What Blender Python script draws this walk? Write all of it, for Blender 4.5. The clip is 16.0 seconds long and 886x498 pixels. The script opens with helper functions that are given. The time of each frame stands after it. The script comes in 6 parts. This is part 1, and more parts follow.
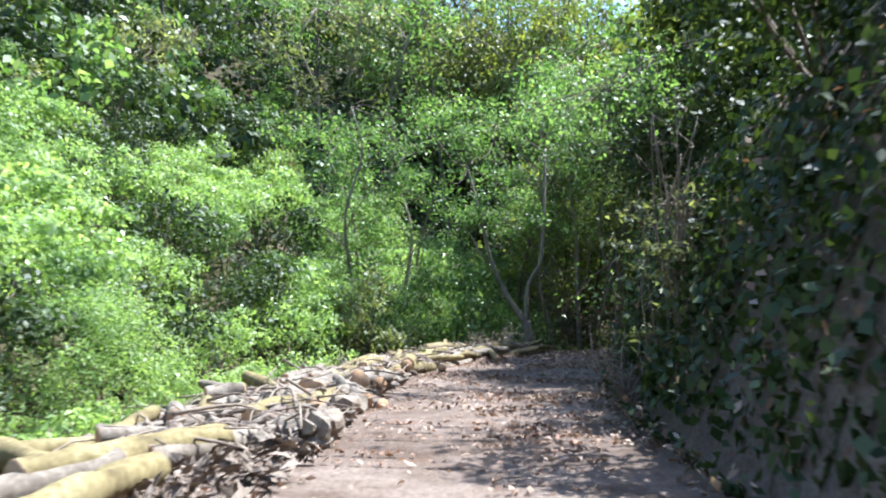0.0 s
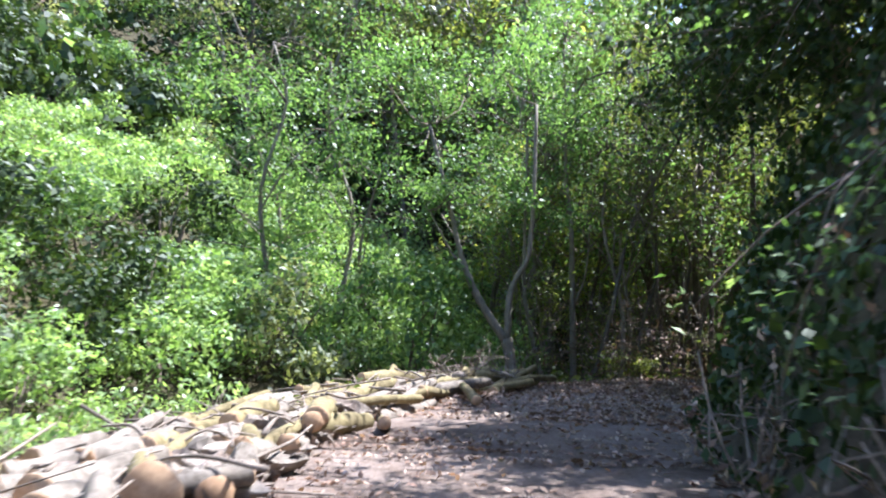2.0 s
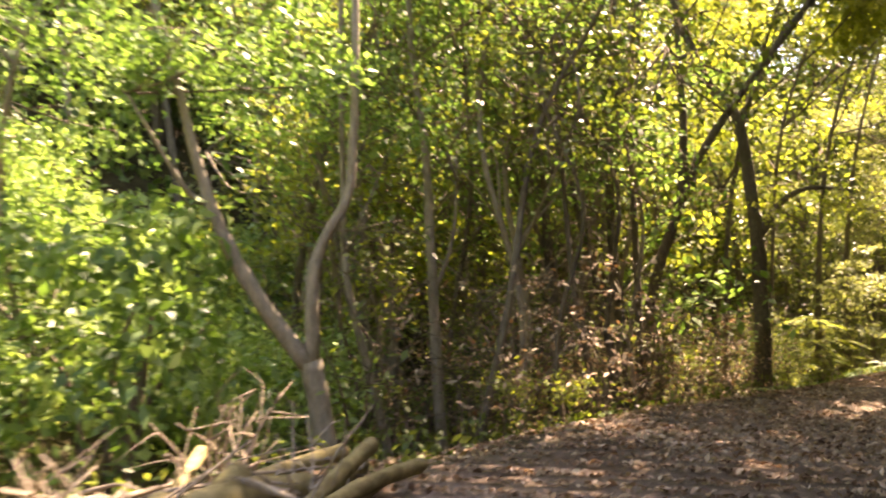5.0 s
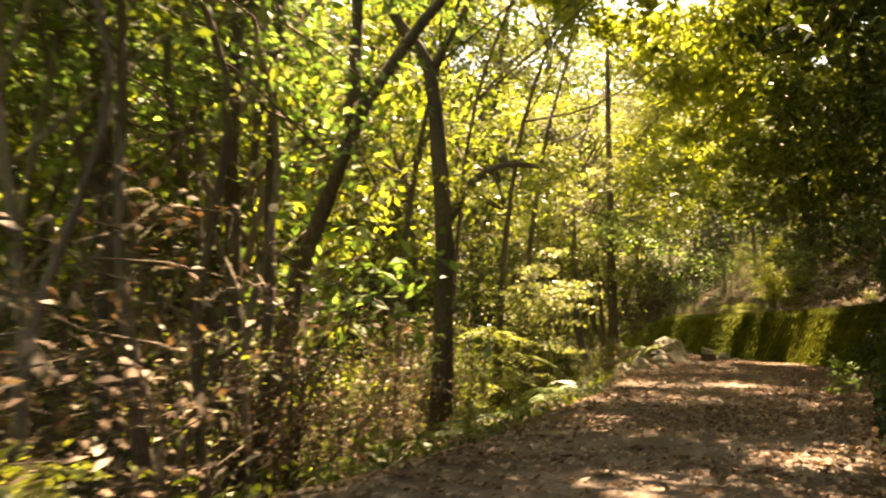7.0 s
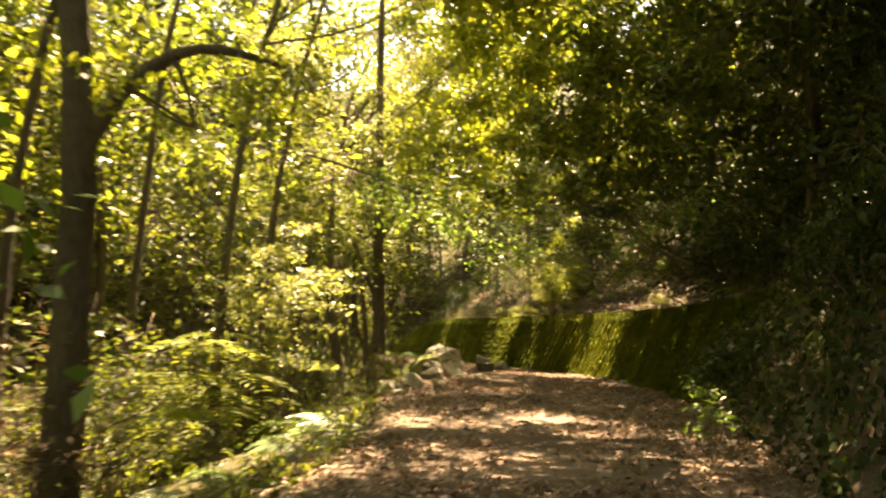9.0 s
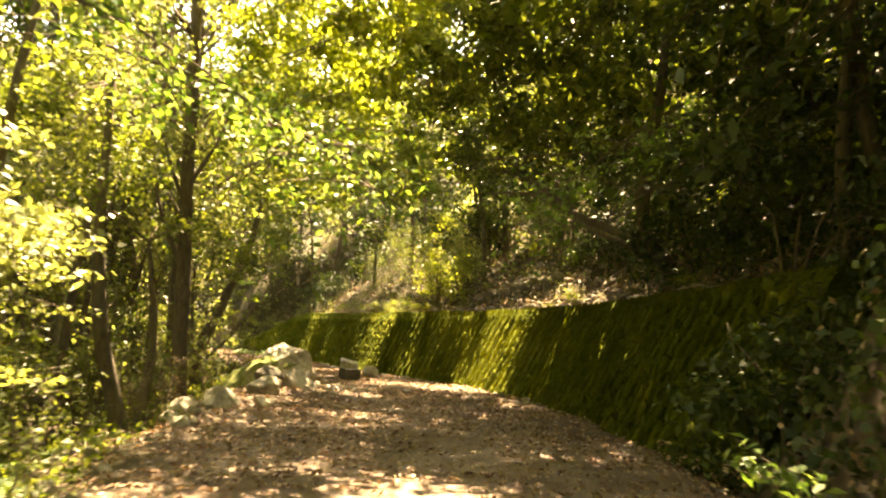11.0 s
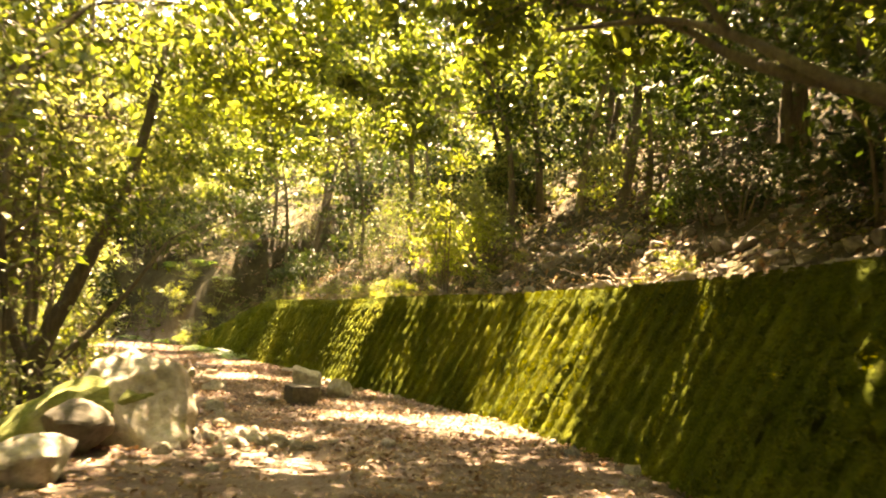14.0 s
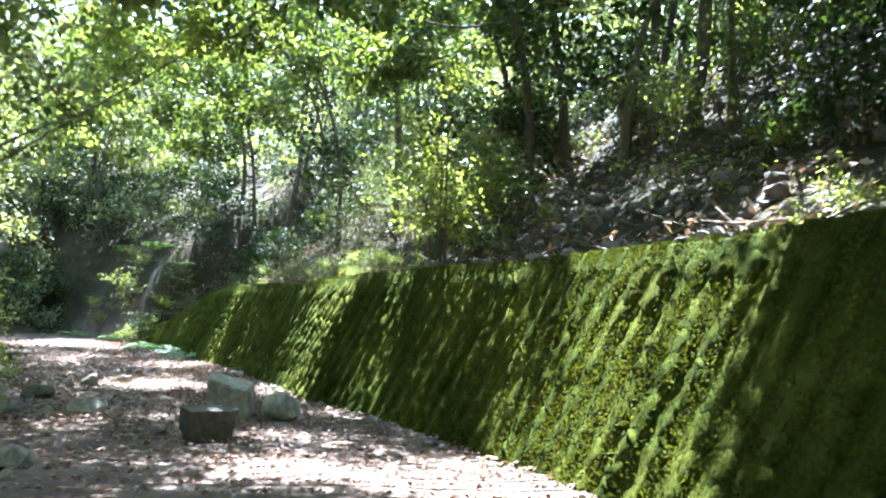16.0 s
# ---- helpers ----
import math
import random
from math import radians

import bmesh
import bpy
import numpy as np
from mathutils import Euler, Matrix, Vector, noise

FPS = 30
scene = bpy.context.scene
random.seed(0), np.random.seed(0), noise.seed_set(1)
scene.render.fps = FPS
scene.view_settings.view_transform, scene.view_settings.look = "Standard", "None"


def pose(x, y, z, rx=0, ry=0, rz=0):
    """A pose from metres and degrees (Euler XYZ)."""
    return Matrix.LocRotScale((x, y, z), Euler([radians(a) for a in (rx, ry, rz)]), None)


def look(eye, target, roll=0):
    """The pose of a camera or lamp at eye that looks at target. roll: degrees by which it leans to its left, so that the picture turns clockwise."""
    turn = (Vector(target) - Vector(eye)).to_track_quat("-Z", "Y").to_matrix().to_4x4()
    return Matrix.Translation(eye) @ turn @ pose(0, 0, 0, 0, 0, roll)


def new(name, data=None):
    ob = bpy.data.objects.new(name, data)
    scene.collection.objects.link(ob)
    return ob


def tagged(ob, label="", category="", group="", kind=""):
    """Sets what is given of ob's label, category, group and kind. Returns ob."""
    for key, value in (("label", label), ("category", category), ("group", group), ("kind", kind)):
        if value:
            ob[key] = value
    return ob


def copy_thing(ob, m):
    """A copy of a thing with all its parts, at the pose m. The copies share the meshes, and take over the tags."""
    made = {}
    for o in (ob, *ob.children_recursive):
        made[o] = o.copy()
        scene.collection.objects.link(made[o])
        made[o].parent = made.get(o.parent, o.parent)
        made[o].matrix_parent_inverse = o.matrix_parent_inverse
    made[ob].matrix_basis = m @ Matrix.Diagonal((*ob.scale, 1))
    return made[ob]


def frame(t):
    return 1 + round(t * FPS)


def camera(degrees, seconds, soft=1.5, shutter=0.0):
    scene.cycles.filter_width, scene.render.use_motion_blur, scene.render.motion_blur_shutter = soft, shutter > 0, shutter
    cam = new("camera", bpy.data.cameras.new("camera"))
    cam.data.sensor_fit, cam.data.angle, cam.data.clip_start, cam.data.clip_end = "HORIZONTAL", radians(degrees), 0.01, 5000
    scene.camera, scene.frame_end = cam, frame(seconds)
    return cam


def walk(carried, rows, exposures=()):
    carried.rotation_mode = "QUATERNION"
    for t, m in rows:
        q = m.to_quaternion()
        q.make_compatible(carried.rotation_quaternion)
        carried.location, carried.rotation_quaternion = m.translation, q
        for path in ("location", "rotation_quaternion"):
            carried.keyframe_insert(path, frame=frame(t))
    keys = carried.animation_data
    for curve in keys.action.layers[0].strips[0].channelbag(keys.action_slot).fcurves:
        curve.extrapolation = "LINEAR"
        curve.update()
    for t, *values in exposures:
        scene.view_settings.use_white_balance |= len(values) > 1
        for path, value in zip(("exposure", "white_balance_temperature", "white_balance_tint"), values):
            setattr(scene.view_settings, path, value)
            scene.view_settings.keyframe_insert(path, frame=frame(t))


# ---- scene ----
cam = camera(55.1, 16.0, soft=2.0, shutter=0.5)
walk(cam, [
    (0.0, pose(0.000, 0.000, 1.420, 92.00, -0.00, 0.00)),
    (0.5, pose(-0.009, 1.396, 1.335, 92.20, -0.67, -0.82)),
    (1.0, pose(0.000, 2.828, 1.260, 92.40, -1.56, -1.26)),
    (1.5, pose(0.018, 4.187, 1.209, 92.80, -1.53, -2.05)),
    (2.0, pose(0.080, 5.654, 1.144, 93.10, -1.09, -3.04)),
    (2.5, pose(0.170, 7.093, 1.096, 93.30, -0.36, -4.01)),
    (3.0, pose(0.250, 8.390, 1.052, 93.59, 0.28, -5.09)),
    (5.5, pose(1.803, 14.311, 0.953, 92.33, 1.21, -19.55)),
    (6.0, pose(2.410, 15.408, 0.912, 92.23, 0.28, -26.09)),
    (6.5, pose(3.156, 16.467, 0.810, 92.54, -0.32, -31.62)),
    (7.0, pose(3.961, 17.413, 0.759, 92.99, -0.58, -35.72)),
    (7.5, pose(4.839, 18.398, 0.709, 93.14, -0.76, -39.43)),
    (8.0, pose(5.817, 19.413, 0.660, 93.28, -1.05, -43.23)),
    (8.5, pose(6.890, 20.337, 0.634, 93.41, -1.25, -47.23)),
    (9.0, pose(8.002, 21.187, 0.633, 93.42, -1.55, -51.33)),
    (9.5, pose(9.116, 21.947, 0.569, 93.73, -1.97, -55.33)),
    (12.0, pose(15.390, 25.653, 0.354, 93.64, -3.71, -59.44)),
    (12.5, pose(16.597, 26.415, 0.319, 93.45, -3.91, -59.15)),
    (13.0, pose(17.730, 27.139, 0.253, 93.37, -3.92, -58.85)),
    (13.5, pose(18.863, 27.864, 0.187, 93.27, -3.92, -58.75)),
    (14.0, pose(20.033, 28.606, 0.151, 93.26, -4.01, -58.95)),
    (14.5, pose(21.258, 29.334, 0.055, 92.96, -4.81, -59.06)),
    (15.0, pose(22.466, 30.007, -0.043, 92.22, -2.80, -59.73)),
    (15.5, pose(23.608, 30.756, -0.049, 92.84, -4.31, -59.35)),
    (16.0, pose(24.453, 31.234, -0.124, 92.85, -3.51, -59.24)),
], exposures=[
    (0.0, 1.86, 5500, 9), (1.5, 2.1, 5600, 14), (2.5, 1.95, 5300, 16), (3.0, 1.9, 5300, 16), (4.5, 2.7, 8000, 18), (5.5, 3.57, 11000, 32), (6.5, 3.22, 11500, 24), (7.5, 3.07, 12300, 19), (9.5, 3.35, 13000, 16), (12.0, 4.2, 14000, 13), (13.2, 4.3, 13500, 15), (14.3, 4.12, 12500, 20), (15.0, 3.94, 8200, 15), (15.5, 3.84, 5600, 12), (16.0, 3.79, 5000, 9),
])

# ---- light ----
SUN_AZ, SUN_EL = 53.0, 59.0
world = bpy.data.worlds.new("world")
scene.world = world
world.use_nodes = True
wn = world.node_tree
bg = wn.nodes["Background"]
sky = wn.nodes.new("ShaderNodeTexSky")
sky.sky_type = "NISHITA"
sky.sun_disc = False
sky.sun_elevation = radians(SUN_EL)
sky.sun_rotation = radians(SUN_AZ)
wn.links.new(sky.outputs[0], bg.inputs[0])
bg.inputs[1].default_value = 0.115
sun_data = bpy.data.lights.new("sun", "SUN")
sun_data.energy = 5.0
sun_data.angle = radians(0.5)
sun_data.color = (1.0, 0.95, 0.87)
sun = new("sun", sun_data)
sun_way = Vector((math.sin(radians(SUN_AZ)) * math.cos(radians(SUN_EL)),
                  math.cos(radians(SUN_AZ)) * math.cos(radians(SUN_EL)), math.sin(radians(SUN_EL))))
sun.matrix_world = look(sun_way * 60, (0, 0, 0))

rng = np.random.default_rng(7)


# ---- materials ----
def base_material(name):
    m = bpy.data.materials.new(name)
    m.use_nodes = True
    nt = m.node_tree
    return m, nt, nt.nodes["Principled BSDF"]


def ramp_node(nt, stops):
    r = nt.nodes.new("ShaderNodeValToRGB")
    el = r.color_ramp.elements
    while len(el) < len(stops):
        el.new(0.5)
    for e, (p, c) in zip(el, stops):
        e.position, e.color = p, (*c, 1)
    return r


def noise_node(nt, scale, detail=5, rough=0.6, coord="Object", stretch=None):
    tc = nt.nodes.new("ShaderNodeNewGeometry" if coord == "Position" else "ShaderNodeTexCoord")
    n = nt.nodes.new("ShaderNodeTexNoise")
    n.inputs["Scale"].default_value = scale
    n.inputs["Detail"].default_value = detail
    n.inputs["Roughness"].default_value = rough
    if stretch:
        mp = nt.nodes.new("ShaderNodeMapping")
        mp.inputs["Scale"].default_value = stretch
        nt.links.new(tc.outputs[coord], mp.inputs[0])
        nt.links.new(mp.outputs[0], n.inputs["Vector"])
    else:
        nt.links.new(tc.outputs[coord], n.inputs["Vector"])
    return n


def mix_colour(nt, fac, a, b, mode="MIX"):
    m = nt.nodes.new("ShaderNodeMix")
    m.data_type, m.blend_type = "RGBA", mode
    for key, v in ((0, fac), (6, a), (7, b)):
        if isinstance(v, (int, float)):
            m.inputs[key].default_value = v
        elif isinstance(v, tuple):
            m.inputs[key].default_value = (*v, 1)
        else:
            nt.links.new(v, m.inputs[key])
    return m.outputs[2]


def add_bump(nt, bsdf, height, strength, distance):
    b = nt.nodes.new("ShaderNodeBump")
    b.inputs["Strength"].default_value = strength
    b.inputs["Distance"].default_value = distance
    nt.links.new(height, b.inputs["Height"])
    nt.links.new(b.outputs[0], bsdf.inputs["Normal"])


def rough_material(name, coarse, fine, s1, s2, rough=0.9, bump=0.5, dist=0.02, coord="Object", stretch=None):
    """Two scales of noise: coarse stains, multiplied by fine grain, with relief."""
    m, nt, b = base_material(name)
    n1 = noise_node(nt, s1, 4, 0.6, coord, stretch)
    n2 = noise_node(nt, s2, 6, 0.7, coord, stretch)
    r1, r2 = ramp_node(nt, coarse), ramp_node(nt, fine)
    nt.links.new(n1.outputs[0], r1.inputs[0])
    nt.links.new(n2.outputs[0], r2.inputs[0])
    nt.links.new(mix_colour(nt, 1.0, r1.outputs[0], r2.outputs[0], "MULTIPLY"), b.inputs["Base Color"])
    b.inputs["Roughness"].default_value = rough
    b.inputs["Specular IOR Level"].default_value = 0.25
    add_bump(nt, b, n2.outputs[0], bump, dist)
    return m


def leaf_material(name, dark, mid, pale, trans=0.45, through_tint=(1.0, 1.15, 0.35), gloss=0.45):
    """A thin leaf: colour varied leaf by leaf, half of the light goes through."""
    m, nt, b = base_material(name)
    geo = nt.nodes.new("ShaderNodeNewGeometry")
    r = ramp_node(nt, [(0.0, dark), (0.5, mid), (1.0, pale)])
    nt.links.new(geo.outputs["Random Per Island"], r.inputs[0])
    n = noise_node(nt, 0.9, 3, 0.6)
    r2 = ramp_node(nt, [(0.3, (0.7, 0.75, 0.7)), (0.7, (1.2, 1.15, 1.1))])
    nt.links.new(n.outputs[0], r2.inputs[0])
    col = mix_colour(nt, 1.0, r.outputs[0], r2.outputs[0], "MULTIPLY")
    nt.links.new(col, b.inputs["Base Color"])
    b.inputs["Roughness"].default_value = gloss
    b.inputs["Specular IOR Level"].default_value = 0.3
    t = nt.nodes.new("ShaderNodeBsdfTranslucent")
    nt.links.new(mix_colour(nt, 1.0, col, tuple(1.6 * c for c in through_tint), "MULTIPLY"), t.inputs[0])
    mx = nt.nodes.new("ShaderNodeMixShader")
    mx.inputs[0].default_value = trans
    nt.links.new(b.outputs[0], mx.inputs[1])
    nt.links.new(t.outputs[0], mx.inputs[2])
    nt.links.new(mx.outputs[0], nt.nodes["Material Output"].inputs[0])
    return m


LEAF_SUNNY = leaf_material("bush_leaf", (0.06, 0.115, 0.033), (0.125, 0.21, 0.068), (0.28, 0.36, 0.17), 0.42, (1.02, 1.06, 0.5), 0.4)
LEAF_VINE = leaf_material("vine_leaf", (0.125, 0.21, 0.06), (0.25, 0.36, 0.13), (0.42, 0.51, 0.27), 0.42, (1.02, 1.06, 0.5), 0.4)
LEAF_TREE = leaf_material("tree_leaf", (0.048, 0.074, 0.022), (0.092, 0.132, 0.04), (0.19, 0.225, 0.09), 0.48, (1.15, 1.05, 0.42))
LEAF_BRIGHT = leaf_material("young_leaf", (0.12, 0.16, 0.04), (0.19, 0.235, 0.065), (0.3, 0.33, 0.13), 0.52, (1.12, 1.05, 0.42))
# evergreen tone, near black so that it also carries shade on the bank
LEAF_DARK = leaf_material("evergreen_shade_leaf", (0.024, 0.043, 0.014), (0.04, 0.066, 0.02), (0.07, 0.098, 0.034), 0.22, (1.05, 1.08, 0.42), 0.55)
LEAF_GREY = leaf_material("grey_leaf", (0.12, 0.145, 0.075), (0.19, 0.215, 0.12), (0.3, 0.32, 0.19), 0.4, (1.08, 1.05, 0.45))
LEAF_EDGE = leaf_material("wood_edge_leaf", (0.065, 0.115, 0.04), (0.125, 0.205, 0.072), (0.25, 0.33, 0.145), 0.45, (0.95, 1.07, 0.5))
LEAF_DRY = leaf_material("dry_leaf", (0.13, 0.074, 0.05), (0.29, 0.187, 0.132), (0.5, 0.39, 0.31), 0.15, (1, 0.8, 0.5), 0.7)
LEAF_MOSS = leaf_material("moss_tuft", (0.045, 0.055, 0.008), (0.07, 0.082, 0.012), (0.1, 0.11, 0.019), 0.24, (1.3, 1.22, 0.4), 1.0)
BARK = rough_material("bark", [(0.3, (0.10, 0.08, 0.06)), (0.7, (0.21, 0.175, 0.13))],
                      [(0.3, (0.45, 0.45, 0.45)), (0.7, (1.1, 1.1, 1.1))], 1.6, 22, 0.95, 0.8, 0.02, stretch=(1, 1, 0.35))
BARK_LIGHT = rough_material("pale_bark", [(0.3, (0.2, 0.165, 0.12)), (0.7, (0.36, 0.31, 0.24))],
                            [(0.3, (0.5, 0.5, 0.5)), (0.7, (1.1, 1.1, 1.1))], 2.0, 25, 0.9, 0.7, 0.015, stretch=(1, 1, 0.35))
TWIG = rough_material("twig", [(0.3, (0.12, 0.09, 0.065)), (0.7, (0.24, 0.19, 0.14))],
                      [(0.3, (0.6, 0.6, 0.6)), (0.7, (1.1, 1.1, 1.1))], 3, 40, 0.9, 0.4, 0.005)
DEADWOOD = rough_material("dead_wood", [(0.3, (0.17, 0.135, 0.105)), (0.7, (0.36, 0.3, 0.24))],
                          [(0.3, (0.55, 0.5, 0.45)), (0.7, (1.1, 1.1, 1.1))], 3, 40, 0.9, 0.5, 0.006)
LOG_BARK = rough_material("log_bark", [(0.3, (0.13, 0.1, 0.05)), (0.55, (0.26, 0.21, 0.1)), (0.75, (0.36, 0.31, 0.17))],
                          [(0.3, (0.5, 0.48, 0.42)), (0.7, (1.1, 1.1, 1.1))], 2.2, 18, 0.9, 0.7, 0.015, stretch=(1, 1, 0.4))
LOG_GREY = rough_material("grey_log_bark", [(0.3, (0.17, 0.14, 0.11)), (0.7, (0.34, 0.29, 0.23))],
                          [(0.3, (0.45, 0.43, 0.4)), (0.7, (1.1, 1.1, 1.1))], 2.2, 18, 0.9, 0.8, 0.02, stretch=(1, 1, 0.4))
CHUNK = rough_material("broken_wood", [(0.3, (0.15, 0.11, 0.085)), (0.5, (0.27, 0.215, 0.175)), (0.72, (0.42, 0.37, 0.31))],
                       [(0.3, (0.4, 0.37, 0.33)), (0.65, (1.1, 1.1, 1.1))], 3, 20, 0.95, 0.8, 0.02)
CUT_WOOD = rough_material("cut_wood", [(0.3, (0.4, 0.24, 0.13)), (0.7, (0.6, 0.42, 0.26))],
                          [(0.3, (0.7, 0.65, 0.6)), (0.7, (1.1, 1.1, 1.1))], 4, 30, 0.85, 0.4, 0.006)
STONE = rough_material("stone", [(0.3, (0.3, 0.27, 0.21)), (0.55, (0.45, 0.41, 0.33)), (0.75, (0.55, 0.5, 0.41))],
                       [(0.28, (0.4, 0.38, 0.33)), (0.62, (1.1, 1.1, 1.1))], 1.7, 9, 0.9, 0.7, 0.03)
SCREE = rough_material("scree", [(0.3, (0.16, 0.135, 0.115)), (0.55, (0.27, 0.235, 0.205)), (0.75, (0.4, 0.36, 0.32))],
                       [(0.28, (0.4, 0.38, 0.36)), (0.62, (1.1, 1.1, 1.1))], 2.2, 12, 0.95, 0.7, 0.02)
MOSSY_STONE = rough_material("mossy_stone", [(0.35, (0.1, 0.125, 0.03)), (0.55, (0.19, 0.215, 0.07)), (0.75, (0.33, 0.31, 0.2))],
                             [(0.3, (0.5, 0.5, 0.42)), (0.65, (1.1, 1.1, 1.1))], 2.0, 14, 0.95, 0.8, 0.02)
DARK_STONE = rough_material("dark_stone", [(0.3, (0.1, 0.09, 0.075)), (0.7, (0.2, 0.18, 0.14))],
                            [(0.3, (0.5, 0.5, 0.45)), (0.7, (1.1, 1.1, 1.1))], 2, 11, 0.9, 0.7, 0.02)
MOSS = rough_material("moss", [(0.3, (0.042, 0.056, 0.009)), (0.5, (0.075, 0.093, 0.014)), (0.72, (0.15, 0.155, 0.026))],
                      [(0.3, (0.4, 0.42, 0.35)), (0.7, (1.2, 1.2, 1.1))], 1.1, 30, 1.0, 1.0, 0.04, "Position")
MOSS.node_tree.nodes["Principled BSDF"].inputs["Specular IOR Level"].default_value = 0.03


def ground_material():
    """Worn earth on the track, dark leaf mould beside it."""
    m, nt, b = base_material("ground")
    n0 = noise_node(nt, 0.35, 4)
    n1 = noise_node(nt, 2.5, 6, 0.65)
    n2 = noise_node(nt, 26, 6, 0.75)
    r0 = ramp_node(nt, [(0.35, (0.12, 0.09, 0.072)), (0.65, (0.28, 0.232, 0.198))])
    f0 = ramp_node(nt, [(0.35, (0.035, 0.036, 0.018)), (0.65, (0.095, 0.085, 0.045))])
    r1 = ramp_node(nt, [(0.3, (0.6, 0.5, 0.42)), (0.55, (1.0, 0.95, 0.9)), (0.75, (1.25, 1.2, 1.15))])
    r2 = ramp_node(nt, [(0.3, (0.4, 0.36, 0.33)), (0.6, (1.1, 1.1, 1.1))])
    for n, r in ((n0, r0), (n0, f0), (n1, r1), (n2, r2)):
        nt.links.new(n.outputs[0], r.inputs[0])
    worn = nt.nodes.new("ShaderNodeAttribute")
    worn.attribute_name = "worn"
    c = mix_colour(nt, worn.outputs["Fac"], f0.outputs[0], r0.outputs[0])
    c = mix_colour(nt, 1.0, c, r1.outputs[0], "MULTIPLY")
    nt.links.new(mix_colour(nt, 1.0, c, r2.outputs[0], "MULTIPLY"), b.inputs["Base Color"])
    b.inputs["Roughness"].default_value = 0.95
    b.inputs["Specular IOR Level"].default_value = 0.2
    add_bump(nt, b, n2.outputs[0], 0.8, 0.03)
    return m


GROUND = ground_material()


# ---- the lie of the land ----
# centre of the track: x, y, z, half width to the inner (valley) side, half width to the bank
TRACK = [(0.3, -60, 2.6, 1.3, 1.25), (0.3, -10, 0.85, 1.3, 1.25), (0.3, 0, 0.47, 1.3, 1.25), (0.3, 5, 0.27, 1.3, 1.35),
         (0.45, 9, 0.13, 1.3, 1.55), (1.0, 13, 0.03, 1.4, 1.8), (2.2, 16, -0.07, 1.35, 2.0), (4.0, 18.6, -0.2, 0.95, 2.2),
         (6.5, 20.8, -0.36, 0.9, 2.2), (9.3, 22.5, -0.5, 0.85, 2.3), (12.3, 24.4, -0.65, 1.0, 2.5),
         (15.7, 26.4, -0.82, 1.3, 2.75), (19.2, 28.7, -0.98, 1.9, 3.1), (23.3, 31.6, -1.2, 2.2, 3.3),
         (27.2, 34.2, -1.42, 2.6, 2.85), (30.4, 37.2, -1.65, 2.4, 2.3), (33, 40.6, -1.85, 2.2, 1.75),
         (35.8, 44.3, -2.05, 2.0, 1.7), (38.5, 49, -2.25, 2.0, 1.9), (41.3, 54.3, -2.45, 2.0, 1.9),
         (43, 60, -2.6, 2.0, 2.0), (43, 68, -0.8, 2.0, 2.0), (43, 75, 1.0, 2.0, 2.0), (43, 130, 5, 2.0, 2.0)]


def smooth_track():
    p = np.array(TRACK, float)
    out = []
    for i in range(1, len(p) - 2):
        a, b, c, d = p[i - 1], p[i], p[i + 1], p[i + 2]
        n = max(2, int(np.linalg.norm(c[:2] - b[:2]) / 0.3))
        for k in range(n):
            u = k / n
            q = 0.5 * ((2 * b) + (c - a) * u + (2 * a - 5 * b + 4 * c - d) * u * u + (3 * b - a - 3 * c + d) * u ** 3)
            w = b + (c - b) * u
            q[2:] = w[2:]
            out.append(q)
    return np.array(out)


TR = smooth_track()
TAN = np.gradient(TR[:, :2], axis=0)
TAN /= np.linalg.norm(TAN, axis=1)[:, None]
ARC = np.concatenate([[0], np.cumsum(np.linalg.norm(np.diff(TR[:, :2], axis=0), axis=1))])


def arc_at(x, y):
    return ARC[np.argmin((TR[:, 0] - x) ** 2 + (TR[:, 1] - y) ** 2)]


ARC_BEND = arc_at(1.0, 13)
ARC_WALL = arc_at(19.6, 29.0)
ARC_WALL_END = arc_at(42, 56)
WALL_H = 1.94
WALL_B = 0.95   # how far the wall leans back from foot to top


def ease(a, b, v):
    u = np.clip((v - a) / (b - a), 0, 1)
    return u * u * (3 - 2 * u)


def wall_share(s):
    """The share of its full height that the wall keeps: it runs out at its far end."""
    return 1 - 0.8 * ease(ARC_WALL + 28, ARC_WALL_END - 1, s)


def waves(x, y, f):
    return (np.sin(x * f + 1.3 * np.sin(y * f * 0.7)) + np.sin(y * f * 1.1 + 1.7 * np.sin(x * f * 0.6 + 2)) +
            0.5 * np.sin((x + y) * f * 2.3 + 1)) / 2.5


def patchy(x, y, cell, seed=0):
    """Smooth random patches, 0 to 1, about `cell` metres across."""
    gx, gy = np.asarray(x) / cell, np.asarray(y) / cell
    i, j = np.floor(gx).astype(np.int64), np.floor(gy).astype(np.int64)
    u, v = gx - i, gy - j
    u, v = u * u * (3 - 2 * u), v * v * (3 - 2 * v)

    def h(a, b):
        k = (a * 374761393 + b * 668265263 + seed * 974711) & 0x7FFFFFFF
        k = ((k ^ (k >> 13)) * 1274126177) & 0x7FFFFFFF
        return ((k ^ (k >> 16)) & 0xFFFF) / 65535.0

    return (h(i, j) * (1 - u) + h(i + 1, j) * u) * (1 - v) + (h(i, j + 1) * (1 - u) + h(i + 1, j + 1) * u) * v


